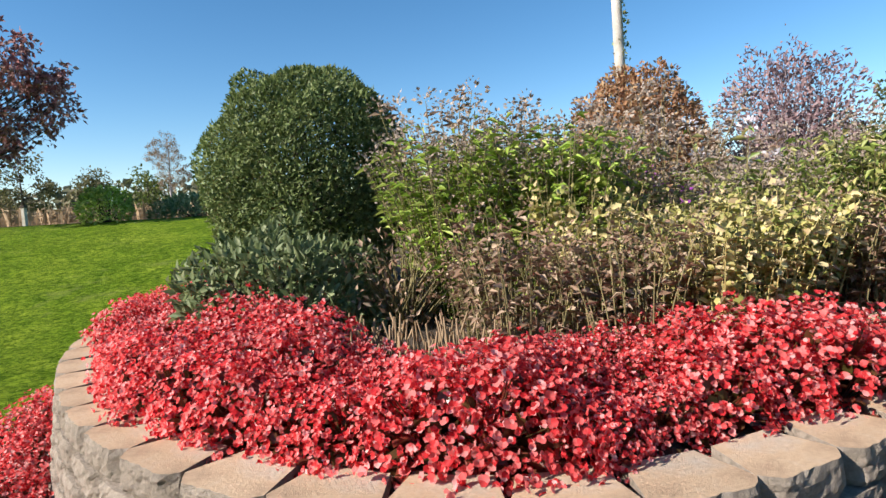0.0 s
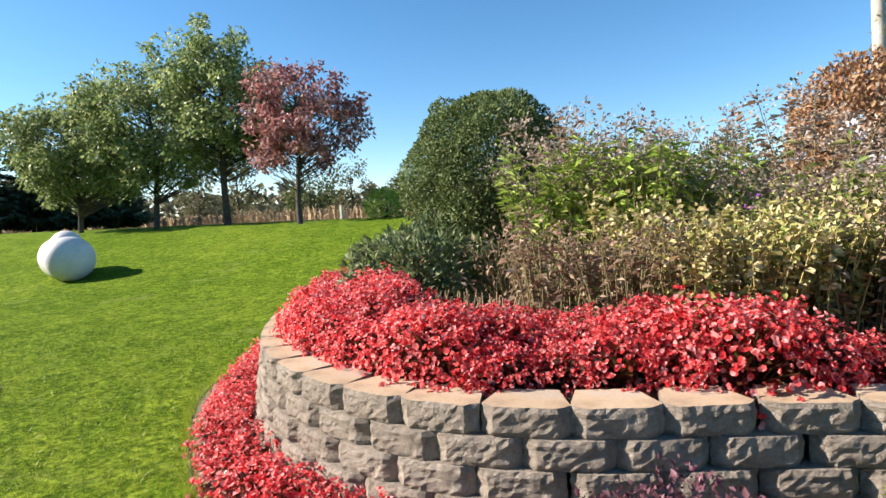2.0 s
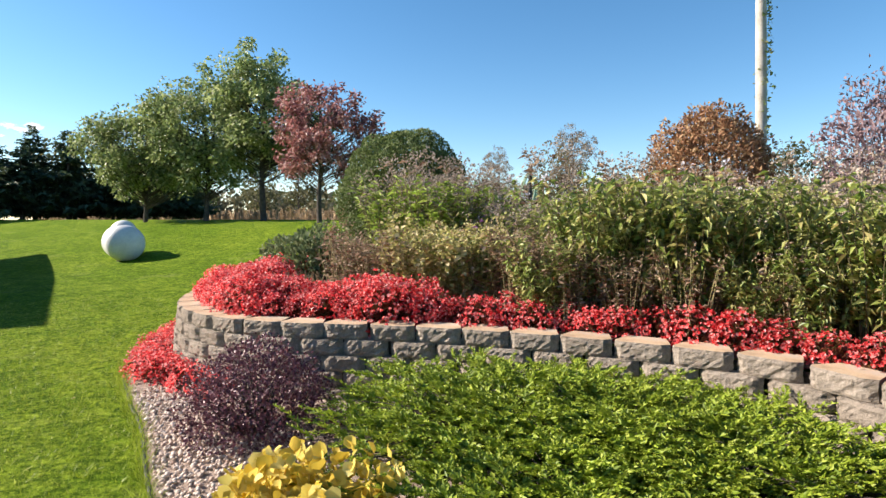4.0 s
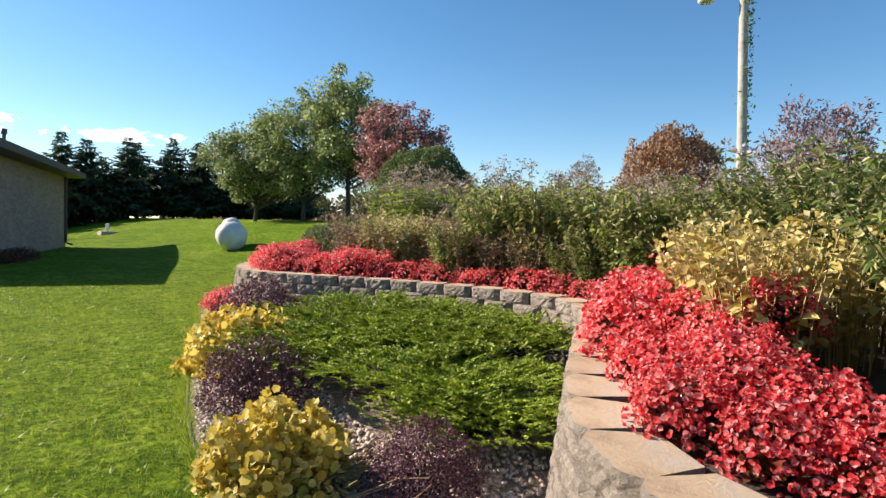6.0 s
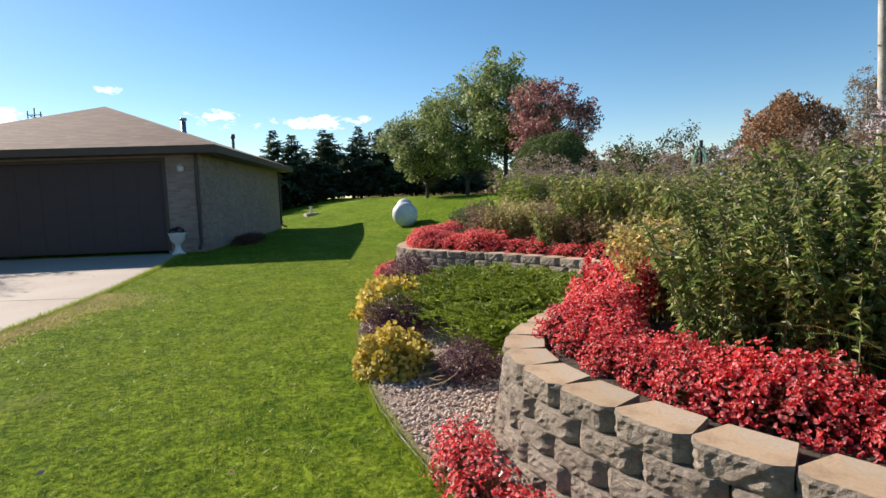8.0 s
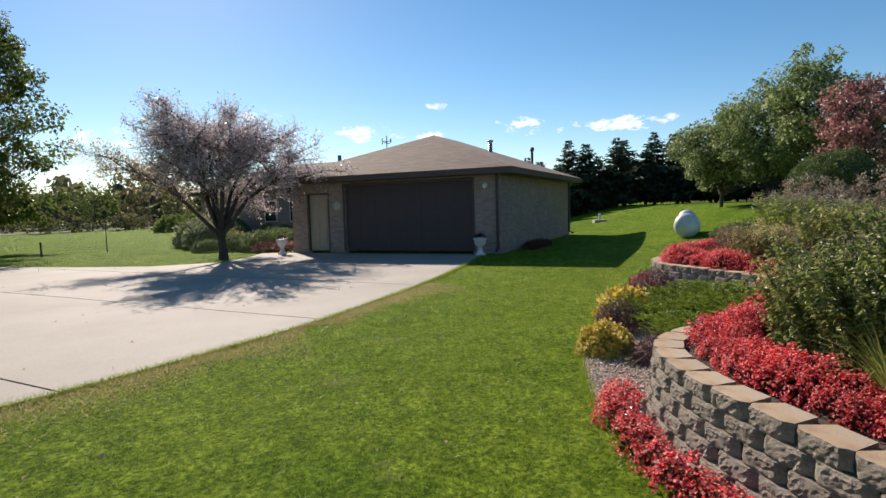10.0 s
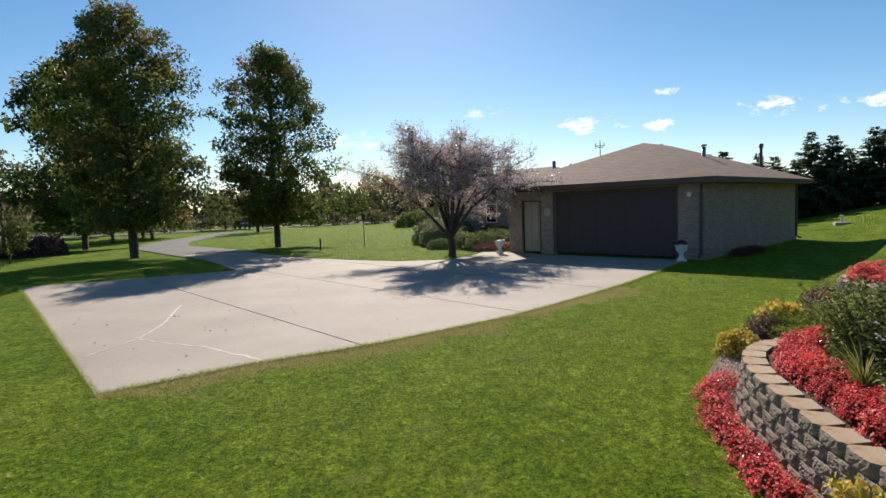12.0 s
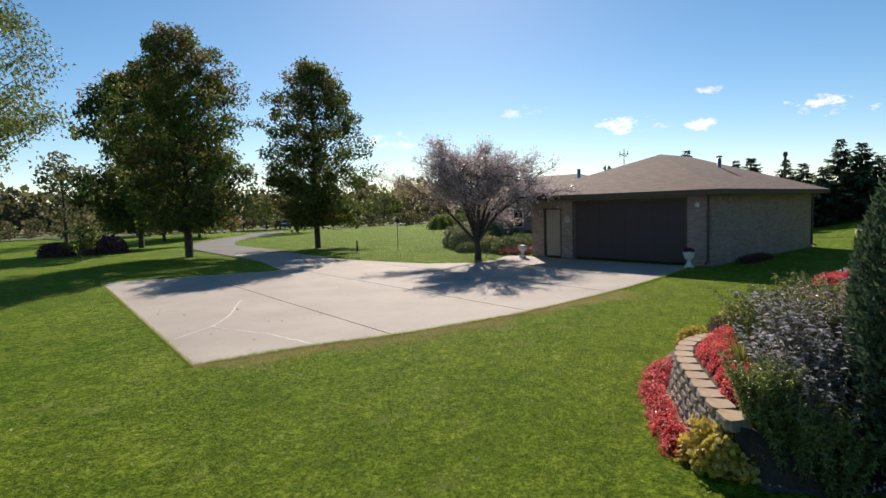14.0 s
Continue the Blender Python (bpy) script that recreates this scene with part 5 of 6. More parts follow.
def grass_clump(seed, label):
    rng = np.random.default_rng(seed)
    root = thing("ornamental_grass", Matrix.Identity(4), label, "plant")
    V, F, base = [], [], 0
    for i in range(130):
        a, L = rng.uniform(0, 2 * np.pi), rng.uniform(0.35, 0.65)
        t = np.linspace(0, 1, 6)
        o = rng.uniform(0.3, 0.95) * L
        c = np.stack([np.cos(a) * o * t ** 1.5, np.sin(a) * o * t ** 1.5, L * (t - 0.55 * o / L * t ** 2.6)], 1)
        w = 0.006 * (1 - t) ** 0.6
        s = np.array([-np.sin(a), np.cos(a), 0])
        V.append(np.concatenate([c - s * w[:, None], c + s * w[:, None]]))
        k = np.arange(5)
        F.append(np.stack([k, k + 1, k + 7, k + 6], 1) + base)
        base += 12
    tagged(link("foliage", np.concatenate(V), np.concatenate(F), L_green, root), kind="stuff")
    return root


stand(grass_clump(14, "arching clump of yellow-green daylily leaves"), 7.05, 0.02, z=0.40)


def cut_stubs():
    """Pale stubs left by a perennial cut back to the ground."""
    rng = np.random.default_rng(15)
    root = thing("cut_back_clump", Matrix.Translation((-0.52, 1.85, 0.42)), "pale straw stubs of a cut-back perennial", "plant")
    paths = []
    for i in range(150):
        b = np.array([*rng.normal(0, (0.20, 0.12)), -0.02])
        paths.append((np.array([b, b + (*rng.normal(0, 0.04, 2), rng.uniform(0.10, 0.24))]), np.array([0.006, 0.004])))
    V, F = tubes(paths, 4)
    tagged(link("stalk", V, F, L_corn, root), kind="stuff")


cut_stubs()

def twig_pile():
    """Pruned dry stems dropped on the gravel."""
    rng = np.random.default_rng(16)
    root = thing("twig_pile", Matrix.Translation((4.28, -0.72, LAWN + 0.03)), "loose pile of pale dry pruned stems on gravel", "twigs")
    paths = []
    for i in range(46):
        b = np.array([*rng.normal(0, (0.16, 0.07)), rng.uniform(0.0, 0.05)])
        a = rng.normal(0.6, 0.7)
        L = rng.uniform(0.12, 0.34)
        e = b + (math.cos(a) * L, math.sin(a) * L, rng.uniform(-0.02, 0.14))
        m = (b + e) / 2 + rng.normal(0, 0.02, 3)
        paths.append((np.array([b, m, e]), np.array([0.004, 0.003, 0.0015])))
    V, F = tubes(paths, 4)
    tagged(link("stalk", V, F, L_corn, root), kind="stuff")


twig_pile()

# ---- gravel and edging of the bay ----
EDGE = catmull([(-2.95, 2.6), (-2.35, 1.55), (-1.7, 0.98), (-0.95, 0.52), (-0.1, 0.20), (0.4, 0.05), (1.25, -0.28), (2.3, -0.62), (3.3, -0.91), (4.3, -1.09), (5.1, -1.16), (5.9, -1.16), (6.2, -1.10), (6.8, -0.90), (7.74, -0.52), (8.25, -0.26), (8.62, 0.04), (8.64, 0.25)], 0.05)


def gravel_bed():
    """Gravel between the lawn's edge and the wall."""
    V, F = [], []
    n = len(EDGE)
    for i, e in enumerate(EDGE):
        p = WALL[min(len(WALL) - 1, int((i / (n - 1)) * (len(WALL) - 1)))]
        d = np.linalg.norm(WALL - e, axis=1)
        p = WALL[int(d.argmin())] if i not in (0,) else p
        for f in (0, 0.5, 1):
            q = e * (1 - f) + (p + (p - e) * 0.05) * f
            V.append((q[0], q[1], LAWN + 0.012 + max(0.0, float(gz(*q)) - LAWN)))
    for i in range(n - 1):
        for k in range(2):
            a = i * 3 + k
            F.append((a, a + 3, a + 4, a + 1))
    V += [(1.2, 0.9, LAWN + 0.004), (4.7, -0.3, LAWN + 0.004), (3.4, 1.8, LAWN + 0.004), (1.9, 1.6, LAWN + 0.004), (2.6, -0.55, LAWN + 0.004), (0.9, 0.05, LAWN + 0.004)]
    b = len(V) - 6
    F += [(b + 5, b + 4, b + 1), (b + 5, b + 1, b + 2), (b + 5, b + 2, b + 3), (b + 5, b + 3, b)]
    return tagged(link("ground_gravel", V, F, M_gravel_bed), "bed of pinkish tan gravel at the wall's foot", "gravel", kind="structure")


gravel = gravel_bed()


def stone_mesh(seed):
    rng = np.random.default_rng(seed)
    bm = bmesh.new()
    bmesh.ops.create_icosphere(bm, subdivisions=1, radius=1.0)
    for v in bm.verts:
        v.co *= 1 + rng.uniform(-0.22, 0.15)
        v.co.z *= 0.65
        v.co.y *= 0.8
    me = bpy.data.meshes.new("stone")
    bm.to_mesh(me)
    bm.free()
    me.materials.append(M_gravel)
    return me


def scatter_gravel():
    rng = np.random.default_rng(9)
    kinds = [stone_mesh(200 + i) for i in range(6)]
    from_edge = EDGE[(EDGE[:, 0] > -0.4) & (EDGE[:, 0] < 6.0)]

    def spot():
        while True:
            x, y = rng.uniform(-0.3, 6.0), rng.uniform(-1.25, 1.2)
            d = np.hypot(from_edge[:, 0] - x, from_edge[:, 1] - y)
            i = int(d.argmin())
            e = from_edge[i]
            if y < np.interp(x, from_edge[:, 0], from_edge[:, 1]) + 0.03:
                continue
            w = np.hypot(WALL[:, 0] - x, WALL[:, 1] - y)
            p, t, inward = wall_at(int(w.argmin()) * 0.01)
            if (np.array([x, y]) - p) @ inward > -0.07 or d[i] > (1.3 if x > 4.0 else 0.75):
                continue
            return x, y
    near = 0
    VV, FF, base = [], [], 0
    mats = [np.array([v.co[:] for v in k.vertices]) for k in kinds]
    faces = [np.array([p.vertices[:] for p in k.polygons]) for k in kinds]
    for i in range(8200):
        x, y = spot()
        r = rng.uniform(0.007, 0.0155)
        z = LAWN + 0.018 + r * 0.3
        k = int(rng.integers(6))
        if near < 290 and 4.2 < x < 5.3 and y < -0.55:
            o = new("stone", kinds[k])
            o.parent = gravel
            o.matrix_local = Matrix.Translation((x, y, z)) @ Euler((rng.uniform(-0.5, 0.5), rng.uniform(-0.5, 0.5), rng.uniform(0, 6.28))).to_matrix().to_4x4() @ Matrix.Diagonal((r, r, r, 1))
            near += 1
        else:
            m = np.array(Euler((rng.uniform(-0.5, 0.5), rng.uniform(-0.5, 0.5), rng.uniform(0, 6.28))).to_matrix())
            VV.append(mats[k] @ m.T * r + (x, y, z))
            FF.append(faces[k] + base)
            base += len(mats[k])
    tagged(link("stone_rest", np.concatenate(VV), np.concatenate(FF), M_gravel_loose, gravel), kind="stuff")


def loose_gravel_material():
    m, nt, b = blank("gravel_loose")
    g = nt.nodes.new("ShaderNodeNewGeometry")
    c = ramp(nt, g.outputs["Random Per Island"], [(0.42, 0.29, 0.22), (0.64, 0.49, 0.40), (0.74, 0.64, 0.55), (0.54, 0.42, 0.34)])
    c = mixc(nt, 0.3, c, ramp(nt, noise_tex(nt, 60), [(0.4, 0.4, 0.4), (1, 1, 1)]), "MULTIPLY")
    nt.links.new(c, b.inputs["Base Color"])
    b.inputs["Roughness"].default_value = 0.85
    return m


M_gravel_loose = loose_gravel_material()
scatter_gravel()
V, F = tubes([(np.c_[EDGE, gz(EDGE[:, 0], EDGE[:, 1]) + 0.004], np.full(len(EDGE), 0.013))], 6)
tagged(link("trim_edging", V, F, M_black), "black plastic lawn edging", "edging", kind="structure")

# ---- tank, pole, urns ----


def tank():
    t = thing("propane_tank", Matrix.Translation((-10.6, 4.5, float(gz(-10.6, 4.5)))) @ Matrix.Rotation(radians(163), 4, "Z") @ Matrix.Scale(1.1, 4), "white painted propane tank lying on the lawn", "tank")
    R, L = 0.395, 1.55
    prof = [(0.0, 0)] + [(R * math.sin(a), R * 0.72 * (1 - math.cos(a))) for a in np.linspace(0.12, math.pi / 2, 9)] + [(R, L - R * 0.72)] + [(R * math.cos(a), L - R * 0.72 * (1 - math.sin(a))) for a in np.linspace(0.15, math.pi / 2 - 0.1, 8)] + [(0.0, L)]
    body = part("body", lathe(prof, 36), M_tank, t, smooth=True)
    body.matrix_local = Matrix.Translation((0.0, 0, R + 0.01)) @ Matrix.Rotation(radians(90), 4, "Y")
    dome = part("valve_cover", lathe([(0.27 * math.cos(a), 0.27 * math.sin(a)) for a in np.linspace(-0.4, math.pi / 2 - 0.05, 10)] + [(0.0, 0.27)], 28), M_tank, t, "domed white valve cover", True)
    dome.matrix_local = pose(0.62, 0, 2 * R - 0.15)
    for x in (0.45, 1.15):
        part("foot", boxed(x - 0.05, x + 0.05, -0.16, 0.16, -0.05, 0.06, bevel=0.01), M_metal, t)


tank()


def light_pole():
    p = thing("light_pole", Matrix.Translation((1.92, 8.6, float(gz(1.92, 8.6)))) @ Matrix.Rotation(radians(-0.5), 4, "Y"), "weathered wooden utility pole with a yard light", "pole")
    z = np.linspace(-0.2, 6.6, 12)
    V, F = tubes([(np.stack([0.02 * np.sin(z), 0.02 * np.cos(z), z], 1), np.linspace(0.085, 0.066, 12)), (np.array([(0, 0, 6.59), (0, 0, 6.6)]), np.array([0.066, 0.0]))], 14)
    link("post", V, F, M_pole, p, smooth=True)
    V, F = tubes([(np.array([(-0.08, 0, 4.45), (-0.3, -0.12, 4.55), (-0.55, -0.22, 4.52)]), np.array([0.02, 0.02, 0.02]))], 8)
    arm = link("arm", V, F, M_metal, p, smooth=True)
    lamp = part("lamp_head", lathe([(0.05, 0.14), (0.10, 0.10), (0.15, 0.0), (0.14, -0.12), (0.09, -0.16), (0.0, -0.17)][::-1], 20), M_white, p, "white dusk-to-dawn lamp head", True)
    lamp.matrix_local = pose(-0.57, -0.23, 4.42)
    rng = np.random.default_rng(6)
    n = 420
    zz = rng.uniform(0.2, 4.4, n)
    a = rng.normal(0.2, 0.8, n)
    r = 0.085 + rng.exponential(0.022, n)
    V, F = leaves(np.stack([np.cos(a) * r, np.sin(a) * r, zz], 1), ball_dirs(rng, n), ball_dirs(rng, n), 0.07 * rng.uniform(0.5, 1.2, n), 0.7)
    tagged(link("vine", V, F, L_green, p, "green vine climbing the post"), kind="stuff")


light_pole()


def hose_post():
    """A dark post among the perennials with a garden hose hung over it in loops."""
    m = Matrix.Translation((-2.57, 9.39, float(gz(-2.57, 9.39)))) @ Matrix.Rotation(radians(25), 4, "Z")
    p = thing("hose_post", m, "dark green metal post for hanging a garden hose", "post")
    V, F = tubes([(np.array([(0, 0, -0.1), (0, 0, 0.7), (0, 0, 1.40)]), np.full(3, 0.042)), (np.array([(0, 0, 1.395), (0, 0, 1.402)]), np.array([0.047, 0.001]))], 14)
    link("post", V, F, M_black, p, smooth=True)
    V, F = tubes([(np.array([(0, 0, 1.20), (0, -0.09, 1.19), (0, -0.15, 1.19), (0, -0.17, 1.24)]), np.full(4, 0.012))], 8)
    link("hook", V, F, M_black, p, smooth=True)
    h = thing("garden_hose", m, "pale green garden hose looped over a dark post", "hose")
    rng = np.random.default_rng(77)
    paths = []
    for i in range(9):
        w, low = 0.15 + rng.uniform(-0.035, 0.035), rng.uniform(0.62, 0.78)
        y = -0.055 - 0.0135 * i + rng.uniform(-0.004, 0.004)
        a = np.linspace(0, 2 * np.pi, 29)
        # a long loop, pinched over the hook and hanging free below
        x = w * np.sin(a) * (1 - 0.42 * np.maximum(np.cos(a), 0) ** 2) + rng.uniform(-0.012, 0.012) * (1 - np.cos(a)) / 2
        z = 1.215 + 0.0022 * i - low * (1 - np.cos(a)) / 2
        paths.append((np.stack([x, np.full(29, y) + 0.02 * np.sin(a * 2 + i), z], 1), np.full(29, 0.0135)))
    V, F = tubes(paths, 7)
    link("hose", V, F, M_hose, h, smooth=True)


hose_post()


def urn():
    u = thing("garden_urn", Matrix.Identity(4), "white pedestal urn with dark plant by the garage", "urn", "urns at the garage")
    part("bowl", lathe([(0.10, 0), (0.16, 0.0), (0.16, 0.04), (0.11, 0.07), (0.07, 0.16), (0.06, 0.24), (0.09, 0.28), (0.17, 0.36), (0.19, 0.48), (0.22, 0.52), (0.21, 0.54), (0.17, 0.53), (0.15, 0.44), (0.0, 0.43)], 24), M_white, u, smooth=True)
    rng = np.random.default_rng(3)
    d = ball_dirs(rng, 260, 0.0)
    V, F = leaves(d * 0.15 + (0, 0, 0.5), d, d + (0, 0, 1), 0.07 * rng.uniform(0.6, 1.2, 260), 0.5)
    tagged(link("foliage", V, F, L_barberry, u), kind="stuff")
    return u


u1 = urn()
u1.matrix_world = GARAGE @ pose(-0.45, -0.75, DRIVE_Z)
copy_thing(u1, GARAGE @ pose(-8.0, -0.85, DRIVE_Z))
fb = mound("flower_tuft", 16, 0.35, 0.22, L_begonia, "low dark bedding plants along the garage wall", "flower", 700, 0.05, 0.5, 0.8, 0.5, 20)
put(fb, GARAGE @ pose(0.55, 1.6, LAWN))
for y in (2.1, 2.7, 3.3):
    copy_thing(fb, GARAGE @ pose(0.5, y, LAWN))

# ---- trees and distance ----
stand(tree("oak_tree", 21, 5.65, 2.0, 1.5, L_oak, "green oak tree on the lawn by the field", 210, 75, 0.14, 0.10, clump_r=0.42, limb=0.7), -13.5, 10.2)
stand(tree("red_oak_tree", 22, 4.2, 1.55, 1.0, L_redoak, "young oak turning dull red", 170, 45, 0.12, 0.07, clump_r=0.27, limb=0.6), -10.1, 9.9)
stand(tree("oak_tree", 23, 5.1, 2.1, 0.9, L_oak, "broad green oak tree beside a spruce row", 210, 75, 0.14, 0.09, clump_r=0.42, limb=0.7), -16.3, 9.7)
stand(tree("oak_tree", 24, 4.4, 2.0, 0.6, L_oak, "rounded yellowish green oak near the spruces", 190, 75, 0.14, 0.08, clump_r=0.42, limb=0.7), -19.5, 8.9)
sp = [spruce(31, 6.0), spruce(32, 5.2), spruce(33, 6.6)]
rs = random.Random(5)
for i in range(26):
    o = sp[i % 3]
    row = i % 2
    m = ground_pose(-36 - row * 2.2 + rs.uniform(-0.6, 0.6), -9 + i * 1.15, rs.uniform(0, 360), rs.uniform(0.78, 0.98))
    if i < 3:
        o.matrix_world = m
    else:
        copy_thing(o, m @ Matrix.Diagonal((1 / o.scale[0], 1 / o.scale[0], 1 / o.scale[0], 1)))
mp = [tree("maple_tree", 25, 11.5, 3.1, 1.8, L_maple, "tall green maple by the lane, tips turning rust", 390, 80, 0.20, 0.17, "maple", clump_r=0.56, limb=0.8, tips=L_turn), tree("maple_tree", 26, 12.6, 3.55, 1.9, L_maple, "tall dark green maple with rusty crown tips", 420, 84, 0.20, 0.19, "maple", clump_r=0.60, limb=0.8, tips=L_turn)]
stand(mp[0], -13.75, -25.7)
stand(mp[1], -6.7, -28.9)
mf = stand(tree("maple_tree", 29, 12.3, 3.7, 1.9, L_maple, "tall maple farther down the lane", 260, 70, 0.32, 0.16, "maple", clump_r=0.75, tips=L_turn), -14.6, -46.5, 70, 1.2)
again(mf, -31, -61.5, 160, 0.95)
again(mf, -33, -78, 220, 0.9)
stand(crabapple(35, 4.1, 5.55), -8.5, -11.3)
L_pale = leaf_mat("variegated_leaf", [(0.16, 0.20, 0.09), (0.34, 0.38, 0.20), (0.56, 0.56, 0.38)], 0.5, 0.35, 0.3)
L_willow = leaf_mat("willow_leaf", [(0.09, 0.13, 0.03), (0.18, 0.23, 0.06), (0.30, 0.32, 0.11)], 0.5, 0.4, 0.3)
willow = tree("willow_tree", 28, 8.5, 3.4, 2.2, L_willow, "tall yellow-green willow with loose hanging sprays", 300, 120, 0.085, 0.18, "vase", clump_r=0.5, limb=0.5)
stand(willow, 9.6, -15.2)
pale_shrub = mound("variegated_shrub", 40, 1.15, 0.80, L_pale, "rounded pale green variegated shrub in front of the house", "shrub", 4200, 0.13, 0.55, 0.8, 0.6, 40, low=-0.6, lumps=0.25)
put(pale_shrub, GARAGE @ pose(-16.2, 3.2, LAWN))
copy_thing(pale_shrub, GARAGE @ pose(-14.6, 1.9, LAWN, 0, 0, 70) @ Matrix.Diagonal((0.75, 0.75, 0.85, 1)))
box_ball = mound("boxwood_ball", 41, 0.48, 0.50, L_yew, "clipped round green boxwood by the house", "shrub", 4200, 0.06, 0.5, 0.7, 0.75, 20, low=-0.8, lumps=0.05)
put(box_ball, GARAGE @ pose(-12.3, 4.6, LAWN))
for x, y, k in ((-13.4, 4.7, 1.05), (-11.3, 4.4, 1.0), (-14.9, 4.3, 1.25), (-14.0, 3.4, 1.0), (-15.6, 4.8, 1.4)):
    copy_thing(box_ball, GARAGE @ pose(x, y, LAWN, 0, 0, x * 50) @ Matrix.Diagonal((k, k, k, 1)))
low_ever = mound("low_evergreen", 42, 0.95, 0.62, L_yew, "low dark spreading evergreen under the crabapple", "shrub", 3400, 0.10, 0.45, 0.8, 0.6, 30, lumps=0.25)
put(low_ever, GARAGE @ pose(-10.3, 0.9, LAWN))
for x, y, k in ((-11.8, 1.1, 0.85), (-9.4, 2.0, 0.9), (-11.0, 2.6, 1.05), (-12.6, 0.1, 0.6)):
    copy_thing(low_ever, GARAGE @ pose(x, y, LAWN, 0, 0, x * 70) @ Matrix.Diagonal((k, k, k, 1)))
red_tuft = mound("red_sedum", 43, 0.62, 0.30, L_redoak, "low reddish ground cover by the path", "flower", 1400, 0.06, 0.5, 0.8, 0.6, 10)
put(red_tuft, GARAGE @ pose(-9.6, 0.2, LAWN))
copy_thing(red_tuft, GARAGE @ pose(-9.0, 0.9, LAWN, 0, 0, 90) @ Matrix.Diagonal((0.8, 0.8, 0.9, 1)))
pale = mound("hosta_clump", 44, 0.6, 0.5, L_yellow, "yellowing hosta against the house wall", "plant", 320, 0.28, 0.5, 0.6, 0.5, 6)
put(pale, GARAGE @ pose(-13.2, 2.2, LAWN))
copy_thing(pale, GARAGE @ pose(-14.9, 3.0, LAWN))
dark_bush = mound("dark_shrub", 45, 1.4, 1.0, L_barberry, "dark purplish rounded shrub on the far lawn", "shrub", 2600, 0.2, 0.5, 0.8, 0.6, 30)
stand(dark_bush, -8.4, -40.9)
again(dark_bush, -6.0, -42.5, 90, 0.75)
lit_bush = mound("field_shrub", 49, 1.4, 1.0, L_willow, "yellow-green shrub beside the far lawn", "shrub", 2600, 0.2, 0.5, 0.8, 0.6, 30, lumps=0.3)
stand(lit_bush, -42.5, -27.2, 20, 1.3)
for i in range(3):
    again(lit_bush, -43 - 0.55 * i, -29.5 - 2.4 * i, 50 * i, 1.25)
stand(tree("sapling_tree", 46, 2.4, 0.9, 0.5, L_maple, "small sapling on the shaded lawn", 40, 50, 0.12, 0.04, clump_r=0.25), -3.6, -34.5)
far_shrub = mound("yellowing_shrub", 47, 0.5, 0.45, L_bright, "small yellow-green shrub at the field's edge", "shrub", 1500, 0.09, 0.5, 0.8, 0.6, 30, low=-0.6)
stand(far_shrub, -8.1, 10.9)
hedge = mound("field_hedge", 48, 0.9, 0.4, L_oak, "low dark hedge shrub along the lawn's edge", "shrub", 1800, 0.10, 0.5, 0.8, 0.6, 20)
stand(hedge, -7.0, 12.4)
for x, y in ((-5.6, 12.8), (-4.3, 13.0), (-3.0, 13.2)):
    again(hedge, x, y, x * 40, 0.9)


again(mf, -2, -60, 40, 0.8)
again(mf, 7, -56, 290, 0.75)
# far woods: a few trees built once and stood again along the horizon
bare = tree("thin_tree", 61, 7.3, 1.65, 2.0, L_thin, "sparse greyish tree, half bare in autumn, beyond the garden", 150, 38, 0.11, 0.11, "vase", clump_r=0.30, limb=0.55, bark=M_greybark)
stand(bare, -16.0, 38.6)
again(bare, -23.5, 40.0, 140, 0.86)
far_trees = [tree("far_tree", 300 + i, (9.5, 8.0, 11.0)[i], (3.6, 3.9, 3.2)[i], (1.0, 0.6, 1.2)[i], (L_far, L_maple, L_far)[i], "distant woodland tree in mixed autumn green", 44, 32, 0.52, 0.2, clump_r=1.4) for i in range(3)]
for o in far_trees:
    tagged(o, group="distant woods")
rf = random.Random(21)
woods = [(-24, -58, 0.9), (-33, -66, 1.0), (-18, -66, 0.9), (-44, -58, 0.9)]
for b in range(-74, 72, 5):
    a = radians(b + rf.uniform(-1.2, 1.2))
    d = rf.uniform(62, 96)
    woods.append((-math.sin(a) * d, math.cos(a) * d, rf.uniform(0.6, 0.95)))
for b in range(108, 206, 4):
    a = radians(b + rf.uniform(-1.2, 1.2))
    d = rf.uniform(88, 150)
    woods.append((-math.sin(a) * d, math.cos(a) * d, rf.uniform(0.6, 1.0)))
for i, (x, y, k) in enumerate(woods):
    o = far_trees[i % 3]
    if i < 3:
        stand(o, x, y, rf.uniform(0, 360), k)
    else:
        again(o, x, y, rf.uniform(0, 360), k)


def far_brush(name, label, b0, b1, d0, d1, h, step, seed, leaf=L_far):
    """A belt of distant scrub and woods: countless crowns of large leaf clumps with an uneven top."""
    rng = np.random.default_rng(seed)
    P, S = [], []
    for b in np.arange(b0, b1, step):
        a = radians(b + rng.uniform(-step, step))
        d = rng.uniform(d0, d1)
        x, y = -math.sin(a) * d, math.cos(a) * d
        hh = h * rng.uniform(0.55, 1.15) * (1 + 0.3 * noise.noise((b * 0.21, seed, 0)))
        n = 110
        q = ball_dirs(rng, n) * rng.uniform(0.5, 1, (n, 1)) * (0.5 * hh, 0.5 * hh, 0.5 * hh)
        P.append(q + (x, y, float(gz(x, y)) + 0.5 * hh))
        S.append(rng.uniform(0.12, 0.25, n) * hh)
    P, S = np.concatenate(P), np.concatenate(S)
    V, F = leaves(P, ball_dirs(rng, len(P)), ball_dirs(rng, len(P)), S, 0.75)
    tagged(link(name, V, F, leaf), label, "woods", kind="stuff")


far_brush("far_woods", "belt of distant mixed woods along the horizon", 96, 214, 120, 165, 9.0, 0.5, 61)
